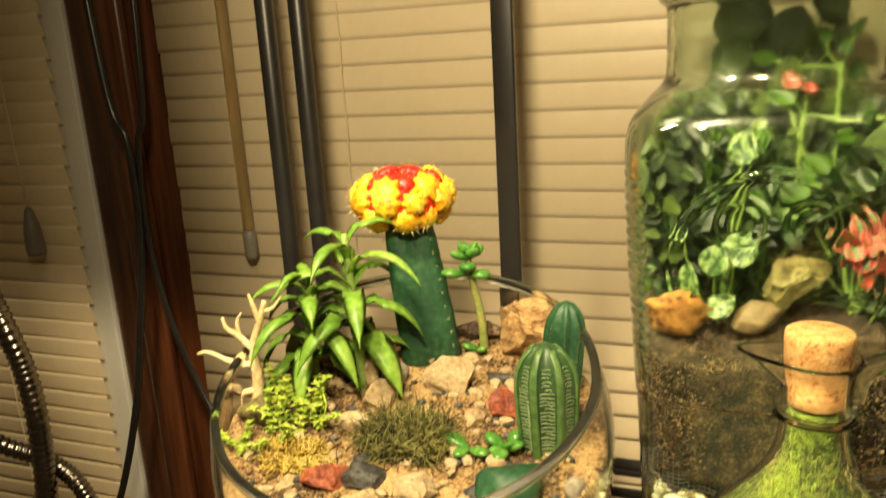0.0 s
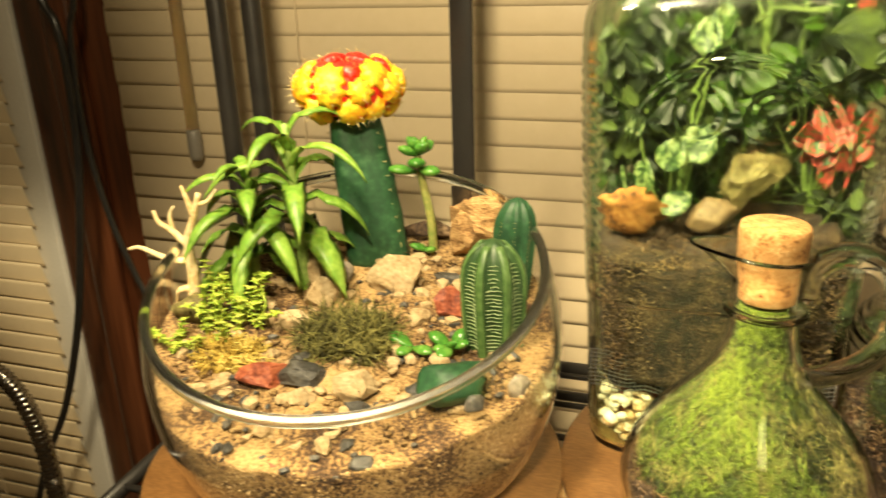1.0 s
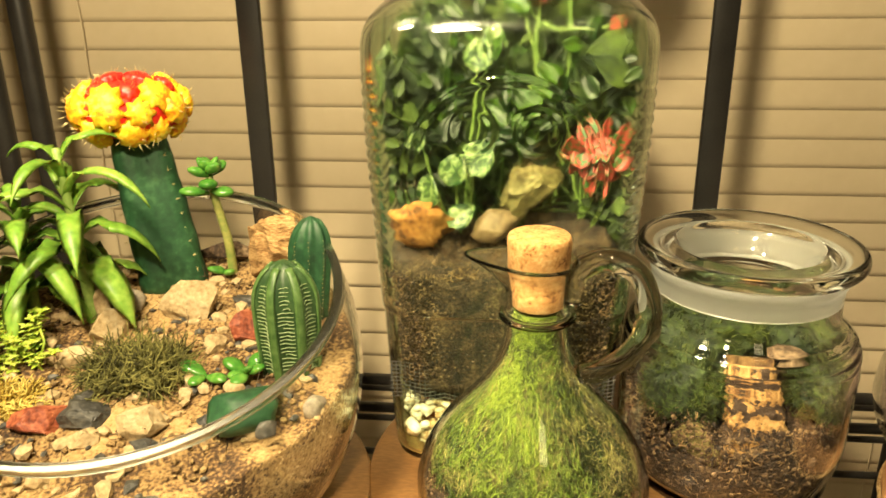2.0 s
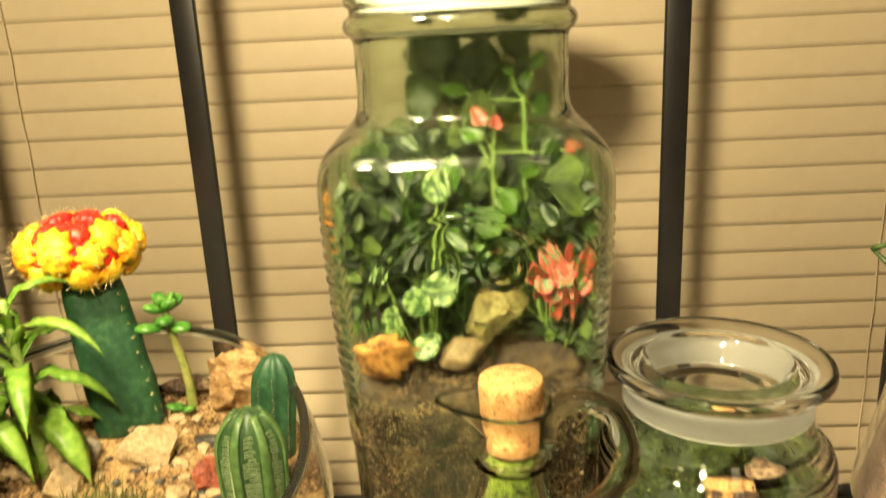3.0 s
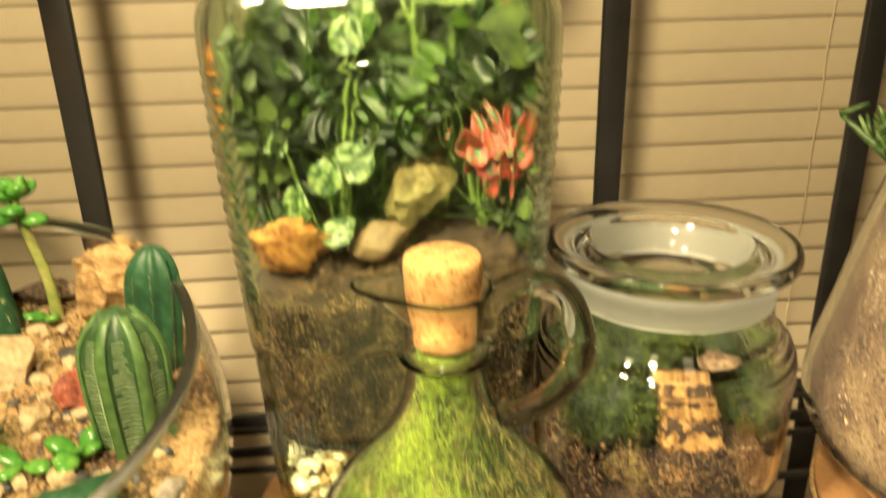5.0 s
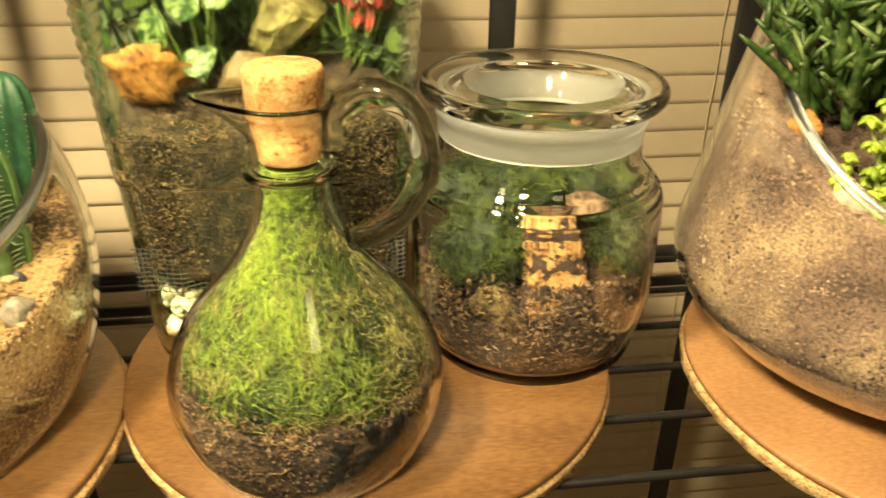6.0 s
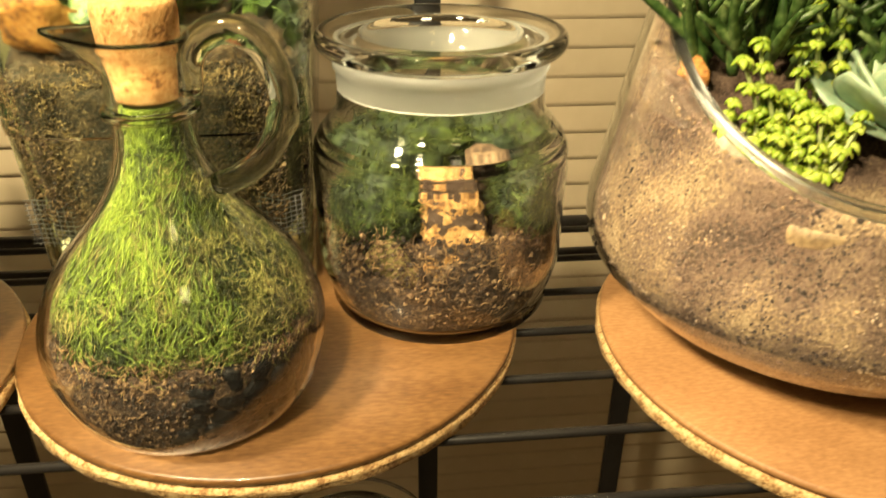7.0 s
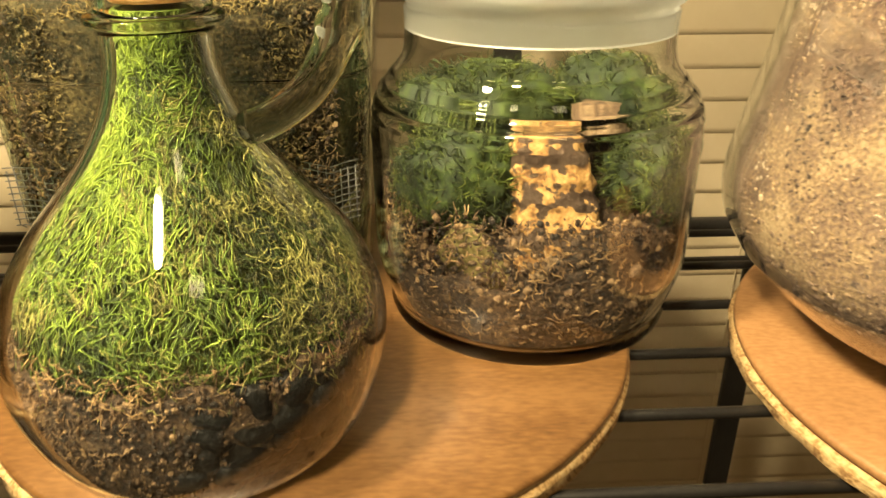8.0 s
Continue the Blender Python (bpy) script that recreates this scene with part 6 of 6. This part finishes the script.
def tall_crop(x, y, seed, sprigs, label):
    top = thing("stonecrop", (x, y, mix_z(x, y)), label, "succulent")
    rnd = random.Random(seed)
    for dx, dy, h, lx in sprigs:
        off = Vector((x + dx - PX, y + dy - PY, 0))
        off = off.normalized() * min(off.length, 0.0795)
        bx, by = PX + off.x, PY + off.y
        p0 = Vector((bx, by, mix_z(bx, by) - 0.001))
        p1 = p0 + Vector((lx, rnd.uniform(-0.003, 0.003), h))
        pts = smooth_path([p0, p0.lerp(p1, 0.5) + Vector((rnd.gauss(0, 0.001), 0, 0)), p1], 5)
        sprig = part("sprig", sweep(bmesh.new(), pts, lambda t: 0.0010 - 0.0004 * t, segs=6), SEDUM_STEM, top, "pale green stem")
        bm = bmesh.new()
        n = max(3, int(h / 0.0064))
        for k in range(n):
            c = p0.lerp(p1, 0.15 + 0.85 * k / (n - 1))
            for j in range(8):
                a = j * 0.785 + k * 0.4
                w = Vector((math.cos(a), math.sin(a), rnd.uniform(0.1, 0.7)))
                leaf(bm, c + Vector((0, 0, rnd.uniform(-0.0008, 0.0008))), w, 0.0040 * rnd.uniform(0.6, 1.25), 0.0030, droop=1.7, thick=0.0010, steps=4, segs=6, tip=1.2)
        tagged(part("foliage", bm, SEDUM, sprig, "chartreuse whorled leaves"), kind="stuff")


rnd = random.Random(17)
tall_crop(0.2490, 0.3230, 2, [(0.012, 0.016, 0.060, -0.010), (0.019, 0.017, 0.052, -0.006), (-0.004, 0.012, 0.034, -0.010), (-0.010, 0.010, 0.030, -0.010), (0.005, 0.010, 0.032, -0.006), (-0.004, 0.004, 0.024, -0.008)] + [(rnd.gauss(0, 0.008), rnd.gauss(0.002, 0.007), rnd.uniform(0.008, 0.022), rnd.gauss(0, 0.003)) for _ in range(40)], "bright chartreuse stonecrop spilling at the vase rim")


def rosette(x, y, z, r, label):
    top = thing("rosette_succulent", (x, y, z), label, "succulent")
    for k in range(22):
        a = k * 2.399
        t = k / 22
        d = Vector((math.cos(a), math.sin(a), 0.22 + 1.3 * t))
        part("leaf", leaf(bmesh.new(), Vector((x, y, z + 0.004 + 0.006 * t)), d, r * (1 - 0.55 * t), r * 0.85 * (1 - 0.4 * t), droop=-0.35, thick=0.0024, steps=7, tip=1.25, segs=8), ROSETTE, top)


rosette(0.2830, 0.324, 0.899, 0.040, "pale grey-green rosette succulent in the vase")


single("cactus_pad", rock(bmesh.new(), (0.318, 0.372, 0.940), (0.026, 0.006, 0.034), 77, 0.10, 0.15, 0.1), CACTUS, "flat dark green cactus pad behind the rosette", "cactus")


# ---------------------------------------------------------------- lamp necks, cables, jar below
def gooseneck(name, pts, r, label):
    path = smooth_path(pts, 16)
    top = thing(name, path[-1], label, "lamp arm")
    bm = bmesh.new()
    rows, last = [], None
    fine = []
    for a, b in zip(path, path[1:]):
        n = max(2, int((b - a).length / 0.0011))
        fine += [a.lerp(b, k / n) for k in range(n)]
    phase = 0
    for i, p in enumerate(fine):
        d = (fine[min(i + 1, len(fine) - 1)] - fine[max(i - 1, 0)]).normalized()
        s = last if last is not None else d.orthogonal()
        s = (s - s.dot(d) * d).normalized()
        last = s
        u = d.cross(s)
        k = r * (1 + 0.10 * math.cos(i * 2 * math.pi / 4))
        rows.append([p + s * (k * math.cos(q)) + u * (k * math.sin(q)) for q in (2 * math.pi * j / 12 for j in range(12))])
    cut = next(i for i, p in enumerate(fine) if p.z < 0.66)
    part("flexible_neck", rings(bm, rows[:cut]), GOOSE, top)
    part("lower_stem", sweep(bmesh.new(), [fine[cut - 2]] + fine[cut::24] + [fine[-1]], r * 1.06, segs=14), GOOSE, top, "smooth dark chrome stem")


G = [(-0.470, 0.420, 0.955), (-0.418, 0.400, 0.895), (-0.407, 0.400, 0.858), (-0.406, 0.400, 0.815), (-0.414, 0.400, 0.753), (-0.428, 0.400, 0.690), (-0.445, 0.40, 0.60), (-0.450, 0.40, 0.0)]
gooseneck("lamp_gooseneck", G, 0.0068, "coiled dark chrome gooseneck lamp arm")
gooseneck("lamp_gooseneck", [(-0.520, 0.43, 0.835), (-0.460, 0.405, 0.8065), (-0.424, 0.412, 0.791), (-0.397, 0.412, 0.778), (-0.384, 0.412, 0.752), (-0.379, 0.412, 0.712), (-0.380, 0.412, 0.62), (-0.385, 0.412, 0.0)], 0.0058, "thin coiled chrome gooseneck lamp arm")


def cable(pts, r, label):
    path = smooth_path(pts, 10)
    return single("power_cable", sweep(bmesh.new(), path, r, segs=8), RUBBER, label, "cable", "hanging cables")


cable([(-0.500, 0.60, 2.0), (-0.500, 0.60, 1.30), (-0.492, 0.60, 1.042), (-0.477, 0.60, 0.986), (-0.480, 0.60, 0.897), (-0.496, 0.60, 0.815), (-0.519, 0.60, 0.725), (-0.559, 0.60, 0.622), (-0.616, 0.60, 0.518), (-0.70, 0.60, 0.30), (-0.72, 0.60, 0.004)], 0.0036, "black rubber power cable hanging past the casing")
cable([(-0.452, 0.615, 2.0), (-0.450, 0.610, 1.30), (-0.456, 0.604, 1.040), (-0.469, 0.604, 0.986), (-0.474, 0.604, 0.922), (-0.470, 0.604, 0.860), (-0.457, 0.604, 0.801), (-0.430, 0.600, 0.741), (-0.37, 0.58, 0.66), (-0.30, 0.56, 0.52), (-0.29, 0.56, 0.004)], 0.0026, "thin black cable curving behind the bowl")

low = thing("storage_jar", (0.098, 0.445, 0.4305), "clear glass jar standing on the lower shelf", "glass jar")
part("vessel", lathe(bmesh.new(), 0.098, 0.445, [(0.050, 0.4305), (0.055, 0.433), (0.056, 0.56), (0.048, 0.585), (0.046, 0.600), (0.0435, 0.600), (0.0455, 0.584), (0.0535, 0.558), (0.0525, 0.437), (0.01, 0.4365)], 64), CLEAR, low, shadow=False)
part("lid", lathe(bmesh.new(), 0.098, 0.445, dense([(0.012, 0.5985), (0.040, 0.6005), (0.051, 0.604), (0.053, 0.608), (0.050, 0.612), (0.040, 0.610), (0.030, 0.612), (0.022, 0.606), (0.008, 0.604)], 3), 64), CLEAR, low, "clear glass lid with dished top", shadow=False)
